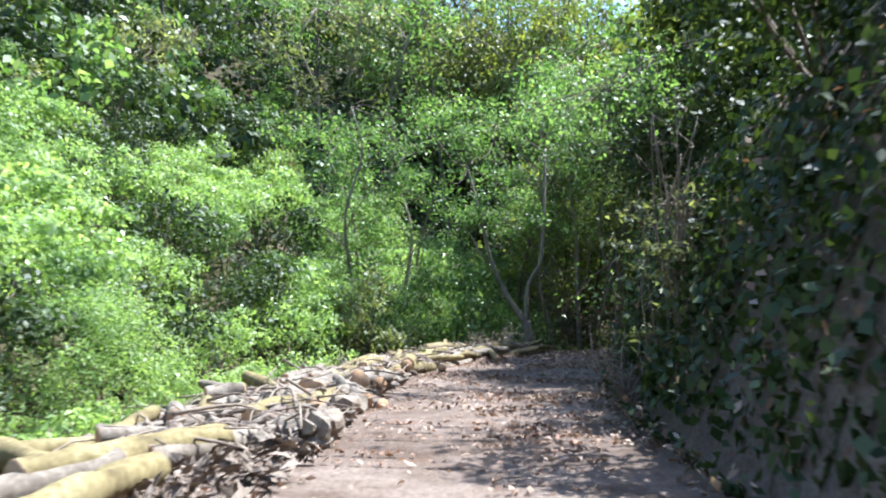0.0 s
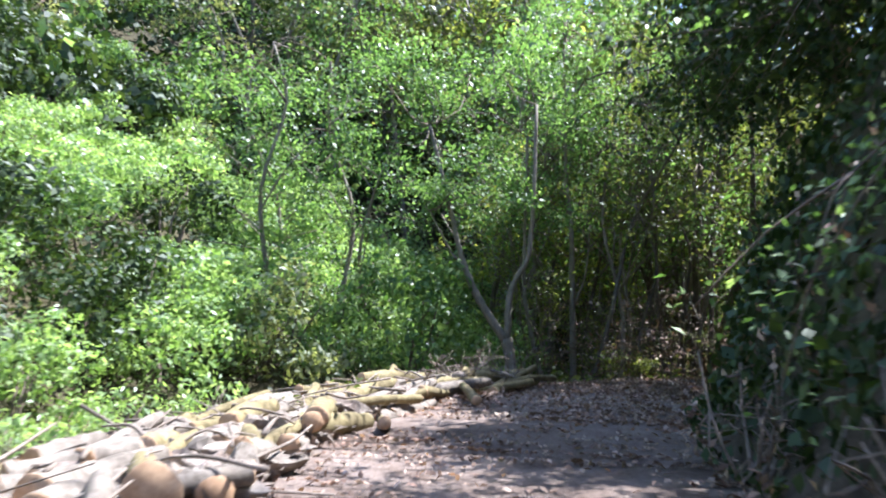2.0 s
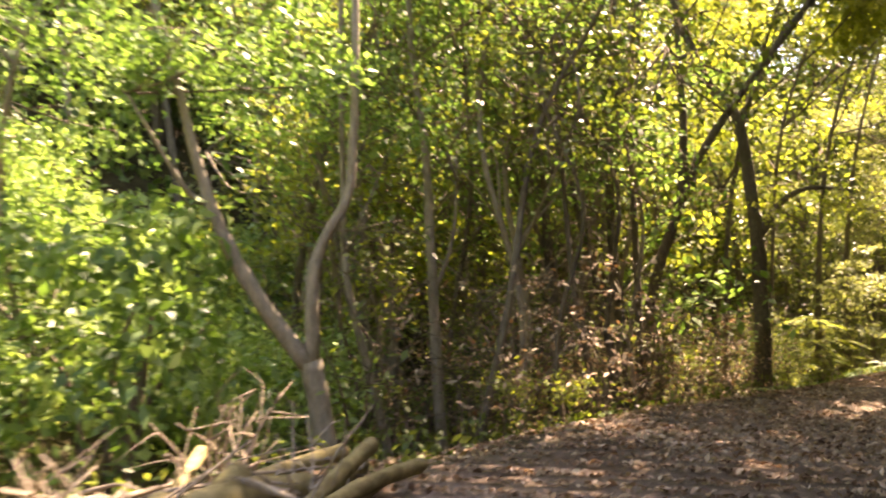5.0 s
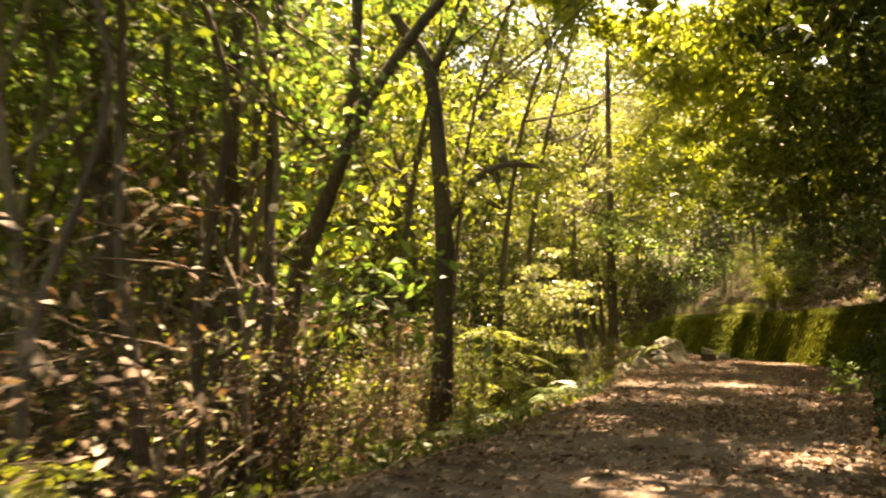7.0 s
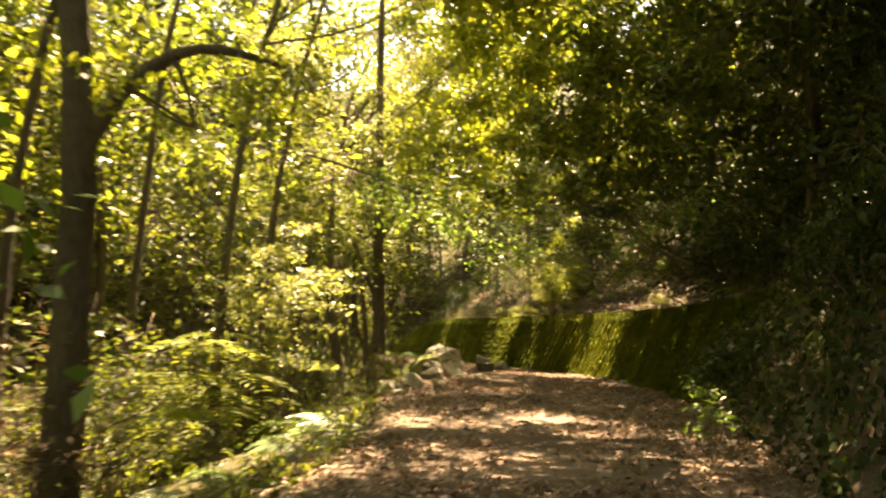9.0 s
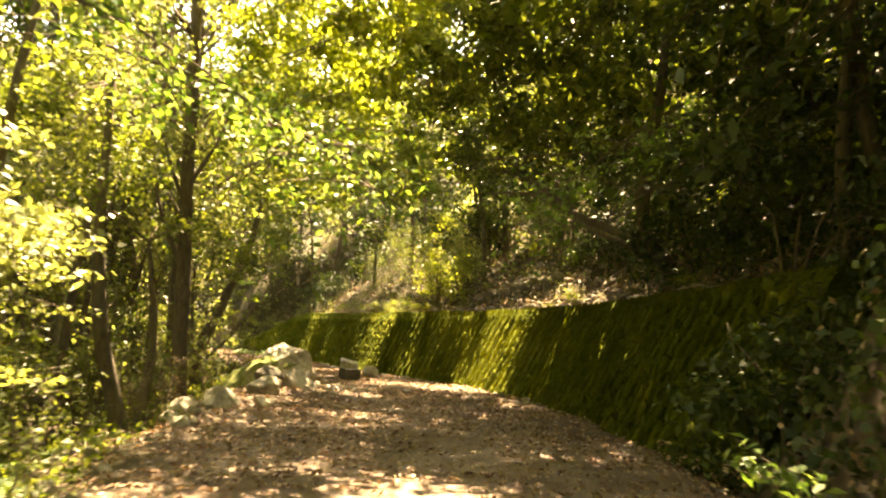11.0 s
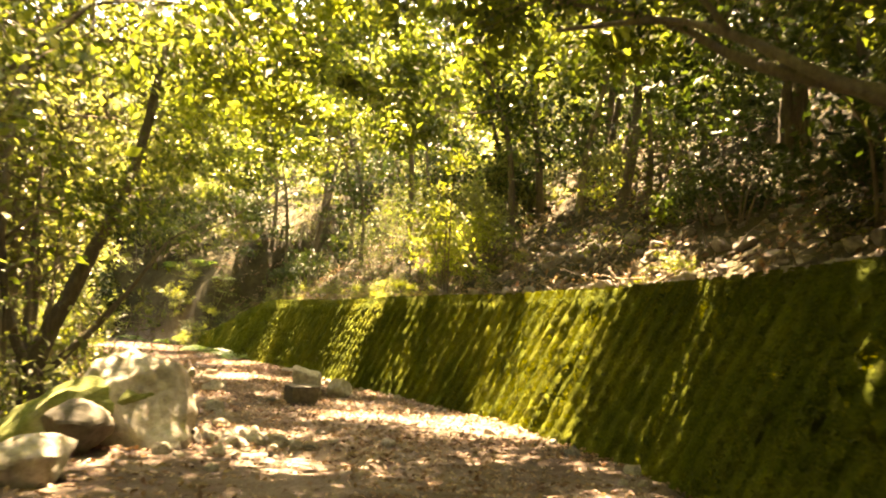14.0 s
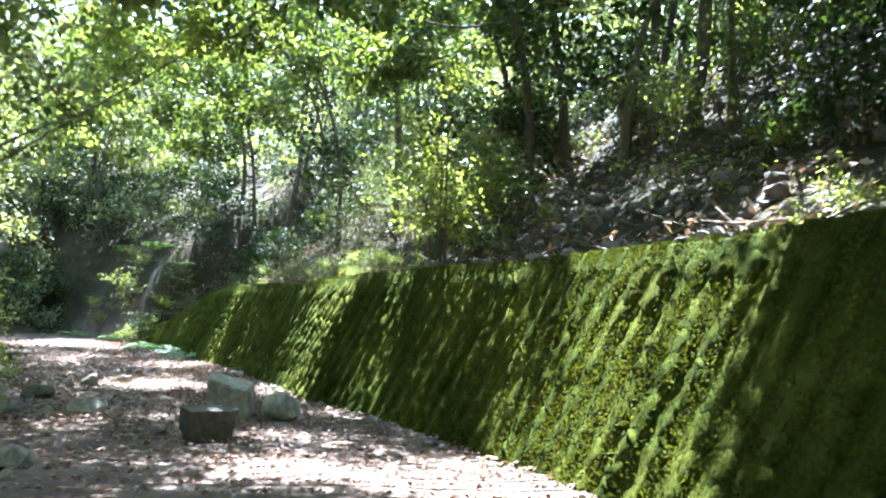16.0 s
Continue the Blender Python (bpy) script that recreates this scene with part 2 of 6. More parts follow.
def nearest(x, y):
    """Index of the nearest point of the track, and the distance from it, positive to the valley side."""
    x, y = np.atleast_1d(np.asarray(x, float)), np.atleast_1d(np.asarray(y, float))
    idx, dist = np.zeros(len(x), int), np.zeros(len(x))
    for s in range(0, len(x), 4000):
        q = slice(s, s + 4000)
        d2 = (x[q, None] - TR[None, :, 0]) ** 2 + (y[q, None] - TR[None, :, 1]) ** 2
        i = np.argmin(d2, axis=1)
        rel = np.stack([x[q] - TR[i, 0], y[q] - TR[i, 1]], 1)
        side = TAN[i, 0] * rel[:, 1] - TAN[i, 1] * rel[:, 0]
        idx[q], dist[q] = i, np.sign(side) * np.sqrt(d2[np.arange(len(i)), i])
    return idx, dist


def ground_z(x, y):
    x, y = np.atleast_1d(np.asarray(x, float)), np.atleast_1d(np.asarray(y, float))
    i, d = nearest(x, y)
    s = ARC[i]
    zc, wl, wr = TR[i, 2], TR[i, 3], TR[i, 4]
    u, v = d - wl, -d - wr
    bend = ease(ARC_BEND + 4, ARC_BEND + 11, s)
    up = np.maximum(u, 0)
    left1 = -0.12 * np.minimum(up, 3) - 0.25 * ease(1.8, 3.0, up) + 0.56 * np.maximum(up - 3.2, 0)
    left2 = -0.34 * np.minimum(up, 5) + 0.85 * np.maximum(up - 8, 0)
    far_w = ease(ARC_WALL + 6, ARC_WALL + 18, s)
    left3 = -0.1 * np.minimum(up, 3) + 0.7 * np.maximum(up - 3.5, 0)
    left = left1 * (1 - bend) + bend * (left2 * (1 - far_w) + left3 * far_w)
    vp = np.maximum(v, 0)
    bank = 2.7 * (1 - np.exp(-vp / 0.75)) + 0.55 * vp
    walled = ease(ARC_WALL - 3.0, ARC_WALL - 1.7, s) * (1 - ease(ARC_WALL_END - 2, ARC_WALL_END, s))
    behind = (WALL_H * wall_share(s) - 0.08) * ease(WALL_B - 0.2, WALL_B + 0.3, vp) + 0.06 * np.minimum(vp, 1.5) + 0.72 * np.maximum(vp - WALL_B - 0.9, 0)
    right = bank * (1 - walled) + behind * walled
    side = np.where(u > 0, left, 0) + np.where(v > 0, right, 0)
    side = np.where(side > 12, 12 + 60 * (1 - np.exp(-(side - 12) / 75)), side)
    rough = 0.06 * (patchy(x, y, 1.4, 3) - 0.5) + 0.16 * waves(x, y, 0.55) * ease(0.2, 3, np.maximum(u, v))
    rough += 0.3 * waves(x + 3, y, 1.1) * ease(0.1, 0.9, v) * (1 - walled)
    return zc + side + rough


def gz(x, y):
    return float(ground_z(x, y)[0])


def mesh_from(name, verts, faces, material, smooth=True):
    me = bpy.data.meshes.new(name)
    me.from_pydata(verts, [], faces)
    me.materials.append(material)
    if smooth:
        me.polygons.foreach_set("use_smooth", np.ones(len(me.polygons), bool))
    me.update()
    return me


def quads_mesh(name, quads, material):
    """quads: n x 4 x 3 array, each quad an island of its own."""
    n = len(quads)
    me = bpy.data.meshes.new(name)
    me.vertices.add(4 * n)
    me.vertices.foreach_set("co", np.ascontiguousarray(quads, dtype=np.float32).ravel())
    me.loops.add(4 * n)
    me.loops.foreach_set("vertex_index", np.arange(4 * n, dtype=np.int32))
    me.polygons.add(n)
    me.polygons.foreach_set("loop_start", np.arange(0, 4 * n, 4, dtype=np.int32))
    me.materials.append(material)
    me.update(calc_edges=True)
    return me


def part(name, me, parent, label=""):
    ob = new(name, me)
    ob.parent = parent
    if label:
        ob["label"] = label
    return ob


def grid_axis(lo, hi, step, far):
    mid = list(np.arange(lo, hi + 1e-6, step))
    out, g = [], step
    p = hi
    while p < far:
        g *= 1.22
        p += g
        out.append(p)
    low, g, p = [], step, lo
    while p > -far:
        g *= 1.22
        p -= g
        low.append(p)
    return np.array(low[::-1] + mid + out)


def build_ground():
    xs, ys = grid_axis(-9, 50, 0.33, 900), grid_axis(-4, 64, 0.33, 900)
    gx, gy = np.meshgrid(xs, ys)
    z = ground_z(gx.ravel(), gy.ravel())
    v = np.stack([gx.ravel(), gy.ravel(), z], 1)
    nx, ny = len(xs), len(ys)
    i = np.arange(nx * ny).reshape(ny, nx)
    f = np.stack([i[:-1, :-1], i[:-1, 1:], i[1:, 1:], i[1:, :-1]], -1).reshape(-1, 4)
    me = mesh_from("ground", v.tolist(), f.tolist(), GROUND)
    idx, d = nearest(gx.ravel(), gy.ravel())
    over = np.maximum(d - TR[idx, 3], -d - TR[idx, 4])
    worn = 1 - ease(-0.5, 0.5, over + 0.7 * (patchy(gx.ravel(), gy.ravel(), 0.9, 5) - 0.5))
    logs = ease(0.2, -0.4, np.abs(d - 2.3) - 1.6) * (ARC[idx] < ARC_BEND + 4)
    me.attributes.new("worn", "FLOAT", "POINT").data.foreach_set("value", np.maximum(worn, logs) * (ARC[idx] < ARC_WALL_END + 4).astype(np.float32))
    ob = new("ground", me)
    tagged(ob, "leaf-strewn earth track through a wooded hillside", "ground", kind="structure")


build_ground()


# ---- growing things: tubes and leaves ----
def tube(points, radii, sides=7, wobble=0.0, seed=0):
    """Vertices and faces of a tapered tube along points."""
    p = np.array(points, float)
    r = np.array(radii, float)
    local = np.random.default_rng(seed)
    t = np.gradient(p, axis=0)
    t /= np.linalg.norm(t, axis=1)[:, None] + 1e-9
    ref = np.array([0.31, 0.95, 0.05]) if abs(t[0][2]) > 0.6 else np.array([0.0, 0.0, 1.0])
    a = np.cross(t, ref)
    a /= np.linalg.norm(a, axis=1)[:, None] + 1e-9
    b = np.cross(t, a)
    ang = np.linspace(0, 2 * np.pi, sides, endpoint=False)
    rr = r[:, None] * (1 + wobble * local.normal(size=(len(p), sides)))
    v = p[:, None] + rr[..., None] * (np.cos(ang)[None, :, None] * a[:, None] + np.sin(ang)[None, :, None] * b[:, None])
    n = len(p)
    f = [(i * sides + k, i * sides + (k + 1) % sides, (i + 1) * sides + (k + 1) % sides, (i + 1) * sides + k)
         for i in range(n - 1) for k in range(sides)]
    f.append(tuple(range(sides))[::-1])
    f.append(tuple((n - 1) * sides + k for k in range(sides)))
    return v.reshape(-1, 3), f


def join(pieces):
    vs, fs, off = [], [], 0
    for v, f in pieces:
        vs.append(v)
        fs += [tuple(k + off for k in q) for q in f]
        off += len(v)
    return np.concatenate(vs), fs


def curve_points(points, n=None):
    """A smooth line through points."""
    p = np.array(points, float)
    p = np.concatenate([[2 * p[0] - p[1]], p, [2 * p[-1] - p[-2]]])
    out = []
    for i in range(1, len(p) - 2):
        a, b, c, d = p[i - 1], p[i], p[i + 1], p[i + 2]
        k = n or 4
        for u in np.arange(k) / k:
            out.append(0.5 * (2 * b + (c - a) * u + (2 * a - 5 * b + 4 * c - d) * u * u + (3 * b - a - 3 * c + d) * u ** 3))
    out.append(p[-2])
    return np.array(out)


def unit(v):
    return v / (np.linalg.norm(v, axis=-1, keepdims=True) + 1e-9)


def leaf_quads(centres, face, size, local, slim=0.45, spread=0.6, droop=0.25):
    """A folded leaf at each centre, its face turned roughly to `face`, with random turn and size."""
    n = len(centres)
    nrm = unit(face + spread * local.normal(size=(n, 3)))
    along = np.cross(nrm, unit(local.normal(size=(n, 3))))
    along = unit(along - droop * np.array([0, 0, 1.0]))
    side = unit(np.cross(nrm, along))
    ln = size * local.uniform(0.65, 1.35, (n, 1))
    w = ln * slim * local.uniform(0.8, 1.2, (n, 1))
    up = unit(np.cross(along, side))
    base = centres - along * ln * 0.5
    tip = centres + along * ln * 0.5 - up * ln * 0.08
    l = centres + side * w * 0.5 + up * ln * 0.06
    r = centres - side * w * 0.5 + up * ln * 0.06
    return np.stack([base, l, tip, r], 1)


def dome_points(local, n, radius, height, shell=0.72):
    """Points in an uneven mound: many small bosses on a dome."""
    bosses = 15
    th, cz = local.uniform(0, 2 * np.pi, bosses), local.uniform(0.02, 1, bosses)
    q = np.sqrt(1 - cz ** 2)
    rr = local.uniform(0.7, 1.0, bosses)
    c = np.stack([radius * q * np.cos(th) * rr, radius * q * np.sin(th) * rr, height * cz * rr], 1)
    k = local.integers(0, bosses, n)
    off = unit(local.normal(size=(n, 3))) * (local.uniform(shell, 1, (n, 1)) ** 0.5)
    off[:, 2] = np.abs(off[:, 2]) * np.where(local.random(n) < 0.85, 1, -1)
    pts = c[k] + off * np.array([0.42 * radius, 0.42 * radius, 0.3 * height]) * local.uniform(0.6, 1.1, (n, 1))
    return pts, unit(off * np.array([1, 1, 1.6]))


def shrub(name, label, seed, leaves, radius, height, leaf, material, slim=0.45, stems=5, twig=TWIG):
    """A leafy mound on a few stems: crown and stems."""
    local = np.random.default_rng(seed)
    ob = tagged(new(name), label, "shrub")
    pts, face = dome_points(local, leaves, radius, height)
    part("crown", quads_mesh("crown", leaf_quads(pts, face, leaf, local, slim, 0.42), material), ob)
    pieces = []
    for k in range(stems):
        a = local.uniform(0, 2 * np.pi)
        e = np.array([math.cos(a), math.sin(a), 0]) * radius * local.uniform(0.3, 0.85)
        top = e + [0, 0, height * local.uniform(0.6, 1.0)]
        mid = e * 0.45 + [0, 0, height * 0.45] + local.normal(0, 0.06 * height, 3)
        line = curve_points([e * 0.12 + [0, 0, -0.15], mid, top], 2)
        pieces.append(tube(line, np.linspace(0.022, 0.006, len(line)) * (0.6 + 0.5 * height), 4, 0.08, seed + k))
    v, f = join(pieces)
    tagged(part("stem", mesh_from("stem", v.tolist(), f, twig), ob), kind="stuff")
    return ob


def sapling(name, label, seed, leaves, height, spread, leaf, material, low=0.25, stems=4, twig=TWIG, category="shrub", slim=0.45, flat=0.06, twigs=10):
    """Thin bent stems with side twigs that carry flat sprays of leaves, gaps between them."""
    local = np.random.default_rng(seed)
    ob = tagged(new(name), label, category)
    woods, cs, fs = [], [], []
    per = max(5, int(leaves / (stems * twigs)))
    for k in range(stems):
        a = local.uniform(0, 2 * np.pi)
        lean = np.array([math.cos(a), math.sin(a), 0]) * spread * local.uniform(0.3, 1.1)
        h = height * local.uniform(0.6, 1.0)
        base = np.array([math.cos(a), math.sin(a), 0]) * local.uniform(0.03, 0.25)
        line = curve_points([base + [0, 0, -0.2], base + lean * 0.3 + [0, 0, h * 0.4] + local.normal(0, 0.14, 3) * spread,
                             lean * 0.7 + [0, 0, h * 0.75] + local.normal(0, 0.14, 3) * spread, lean + [0, 0, h]], 3)
        woods.append(tube(line, np.linspace(0.009 * height ** 0.8, 0.003, len(line)), 3, 0.08, seed + k))
        for j in range(twigs):
            w = local.uniform(low, 1)
            p = line[min(int(w * (len(line) - 1)), len(line) - 1)]
            b = local.uniform(0, 2 * np.pi)
            tip = p + np.array([math.cos(b), math.sin(b), local.uniform(-0.35, 0.5)]) * spread * local.uniform(0.35, 0.95) * (1.2 - 0.6 * w)
            woods.append(tube([p, (p + tip) / 2 + local.normal(0, 0.07, 3) * spread, tip], (0.006, 0.004, 0.002), 3))
            g = local.uniform(0.25, 1.05, (per, 1))
            q = p + (tip - p) * g + local.normal(0, 1, (per, 3)) * np.array([0.16, 0.16, flat]) * spread * (0.5 + 0.5 * g)
            cs.append(q)
            fs.append(np.tile([0.0, 0.0, 1.0], (per, 1)) + 0.35 * unit(tip - p))
    part("crown", quads_mesh("crown", leaf_quads(np.concatenate(cs), np.concatenate(fs), leaf, local, slim, 0.45), material), ob)
    v, f = join(woods)
    tagged(part("stem", mesh_from("stem", v.tolist(), f, twig), ob), kind="stuff")
    return ob


def tree(name, label, seed, base, trunk, r0, r1, limbs=(), crown=(), leaves=3000, leaf=0.1, bark=BARK, material=LEAF_TREE, sides=9, flat=0.45):
    """trunk: points from the base; limbs: (points, r0, r1); crown: (centre, radius) clouds, all from the base."""
    local = np.random.default_rng(seed)
    ob = tagged(new(name), label, "tree")
    ob.matrix_basis = pose(*base)
    line = curve_points(trunk)
    w = np.linspace(0, 1, len(line))
    rad = r0 + (r1 - r0) * w
    rad = rad * (1 + 0.5 * np.exp(-w * 14))
    v, f = tube(line, rad, sides, 0.07, seed)
    part("trunk", mesh_from("trunk", v.tolist(), f, bark), ob)
    for k, (pts, a, b) in enumerate(limbs):
        l = curve_points(pts, 3)
        v, f = tube(l, np.linspace(a, b, len(l)), 6, 0.07, seed + k + 1)
        part("limb", mesh_from("limb", v.tolist(), f, bark), ob)
    if crown:
        tips = [np.array(line[-1])] + [np.array(p[-1]) for p, _, _ in limbs] + [np.array(line[int(len(line) * 0.7)])]
        cs, fs, woods = [], [], []
        tot = sum(r ** 2 for _, r in crown)
        for c, r in crown:
            c = np.array(c, float)
            start = min(tips, key=lambda q: np.linalg.norm(q - c))
            l = curve_points([start, start + (c - start) * 0.4 + local.normal(0, 0.16, 3) * np.linalg.norm(c - start) - [0, 0, 0.1], c], 2)
            woods.append(tube(l, np.linspace(0.018, 0.008, len(l)), 3))
            sprays = max(5, int(6 * r))
            per = max(4, int(leaves * r * r / tot / sprays))
            for j in range(sprays):
                way = unit(local.normal(size=3) * [1, 1, 0.7])
                tip = c + way * r * local.uniform(0.45, 1.0)
                if j % 2 == 0:
                    woods.append(tube([c, (c + tip) / 2 + local.normal(0, 0.06, 3), tip], (0.009, 0.006, 0.003), 3))
                g = local.uniform(0.2, 1.1, (per, 1))
                cs.append(c + (tip - c) * g + local.normal(0, 1, (per, 3)) * np.array([0.3, 0.3, 0.3 * flat]) * r * 0.75)
                fs.append(np.tile([0.0, 0.0, 1.0], (per, 1)) + 0.5 * way)
        part("crown", quads_mesh("crown", leaf_quads(np.concatenate(cs), np.concatenate(fs), leaf, local, 0.5, 0.6), material), ob)
        v, f = join(woods)
        tagged(part("twig", mesh_from("twig", v.tolist(), f, TWIG), ob), kind="stuff")
    return ob


def track_point(s, d):
    """The point s metres along the track and d metres to its valley side."""
    i = int(np.clip(np.searchsorted(ARC, s), 0, len(ARC) - 1))
    return TR[i, 0] - TAN[i, 1] * d, TR[i, 1] + TAN[i, 0] * d, TR[i], math.degrees(math.atan2(TAN[i, 1], TAN[i, 0]))


def stand(ob, x, y, turn=0.0, scale=1.0, sink=0.05, lean=(0, 0)):
    """Put the thing ob itself on the ground at x, y."""
    ob.matrix_basis = pose(x, y, gz(x, y) - sink, lean[0], lean[1], turn) @ Matrix.Diagonal((scale, scale, scale, 1))
    return ob


def again(ob, x, y, turn=0.0, scale=1.0, sink=0.05, lean=(0, 0), z=None):
    """One more like ob at x, y. copy_thing keeps the first one's scale."""
    c = copy_thing(ob, pose(x, y, (gz(x, y) if z is None else z) - sink, lean[0], lean[1], turn))
    c.scale = (scale, scale, scale)
    return c


# ---- mossy retaining wall ----
def wall_frame(s, v, z):
    """A point on the wall: s along the track, v back from its foot, z above the foot."""
    x, y, row, _ = track_point(s, 0)
    i = int(np.clip(np.searchsorted(ARC, s), 0, len(ARC) - 1))
    k = float(wall_share(s))
    z = z * k if z > 0 else z
    v = v * k if 0 < v <= WALL_B else v
    d = -(row[4] + v)
    return np.array([TR[i, 0] - TAN[i, 1] * d, TR[i, 1] + TAN[i, 0] * d, row[2] + z])


def build_wall():
    ss = np.arange(ARC_WALL - 1.6, ARC_WALL_END, 0.3)
    prof = [(-0.2, -0.5), (0.0, 0.0), (WALL_B, WALL_H - 0.03), (WALL_B + 0.05, WALL_H), (WALL_B + 0.5, WALL_H + 0.01), (WALL_B + 0.6, -0.5)]
    v = np.array([wall_frame(s, a, b + 0.02 * math.sin(s * 2.1)) for s in ss for a, b in prof])
    n = len(prof)
    f = [(i * n + k, (i + 1) * n + k, (i + 1) * n + k + 1, i * n + k + 1) for i in range(len(ss) - 1) for k in range(n - 1)]
    f += [tuple(range(n)), tuple((len(ss) - 1) * n + k for k in range(n))[::-1]]
    wall = new("wall_retaining", mesh_from("wall_retaining", v.tolist(), f, MOSS, False))
    tagged(wall, "battered stone retaining wall covered in green moss", "wall", kind="structure")
    return wall


retaining_wall = build_wall()


def stone_mesh(name, seed, size, material, cuts=11, sub=3, grain=0.035, boxy=False, peak=0.0, deep=(0.52, 0.86)):
    """A broken block: a ball cut by random planes, roughened."""
    bm = bmesh.new()
    bmesh.ops.create_icosphere(bm, subdivisions=sub, radius=1)
    local = np.random.default_rng(seed)
    planes = [(unit(local.normal(size=3)), local.uniform(*deep)) for _ in range(cuts)]
    if boxy:
        planes = [(unit(np.array(a, float) + local.normal(0, 0.12, 3)), local.uniform(0.5, 0.6)) for a in ((1, 0, 0), (-1, 0, 0), (0, 1, 0), (0, -1, 0), (0, 0, 1), (0, 0, -1))] + planes[:2]
    for vert in bm.verts:
        p = np.array(vert.co)
        for nrm, dd in planes:
            e = p @ nrm - dd
            if e > 0:
                p = p - nrm * e
        q = Vector(p)
        p = p * (1 + grain * noise.noise(q * 2.3 + Vector((seed, 0, 0))) * 2 + grain * noise.noise(q * 6.0))
        taper = 1 - peak * p[2]
        vert.co = Vector((p[0] * size[0] * taper, p[1] * size[1] * taper, p[2] * size[2]))
    me = bpy.data.meshes.new(name)
    bm.to_mesh(me)
    bm.free()
    me.materials.append(material)
    return me


# ---- felled logs beside the track ----
def log_thing(seed, length, r, bark, bend=0.04):
    local = np.random.default_rng(seed)
    ob = tagged(new("log"), "", "log")
    n = 9
    y = np.linspace(-length / 2, length / 2, n)
    line = np.stack([bend * np.sin(y * 1.7 + seed), y, bend * np.cos(y * 1.3 + seed)], 1)
    v, f = tube(line, r * (1 + 0.1 * np.sin(y * 2 + seed) + local.normal(0, 0.05, n)) * np.linspace(1.06, 0.9, n), 12, 0.07, seed)
    part("bark", mesh_from("bark", v.tolist(), f[:-2], bark), ob)
    for e, way in ((0, -1), (n - 1, 1)):
        c = line[e] + [0, way * 0.004, 0]
        ring = v[e * 12:(e + 1) * 12]
        inner = c + (ring - line[e]) * 0.93
        vv = np.concatenate([ring, inner + [0, way * 0.006, 0], [c + [0, way * 0.008, 0]]])
        ff = [(k, (k + 1) % 12, 12 + (k + 1) % 12, 12 + k) for k in range(12)] + [(12 + k, 12 + (k + 1) % 12, 24) for k in range(12)]
        if way > 0:
            ff = [q[::-1] for q in ff]
        part("cut_end", mesh_from("cut_end", vv.tolist(), ff, CUT_WOOD), ob, "pale sawn log end")
    return ob


def lay_log(ob, x, y, z, turn, tilt=0.0):
    ob.matrix_basis = pose(x, y, z, tilt, 0, turn)


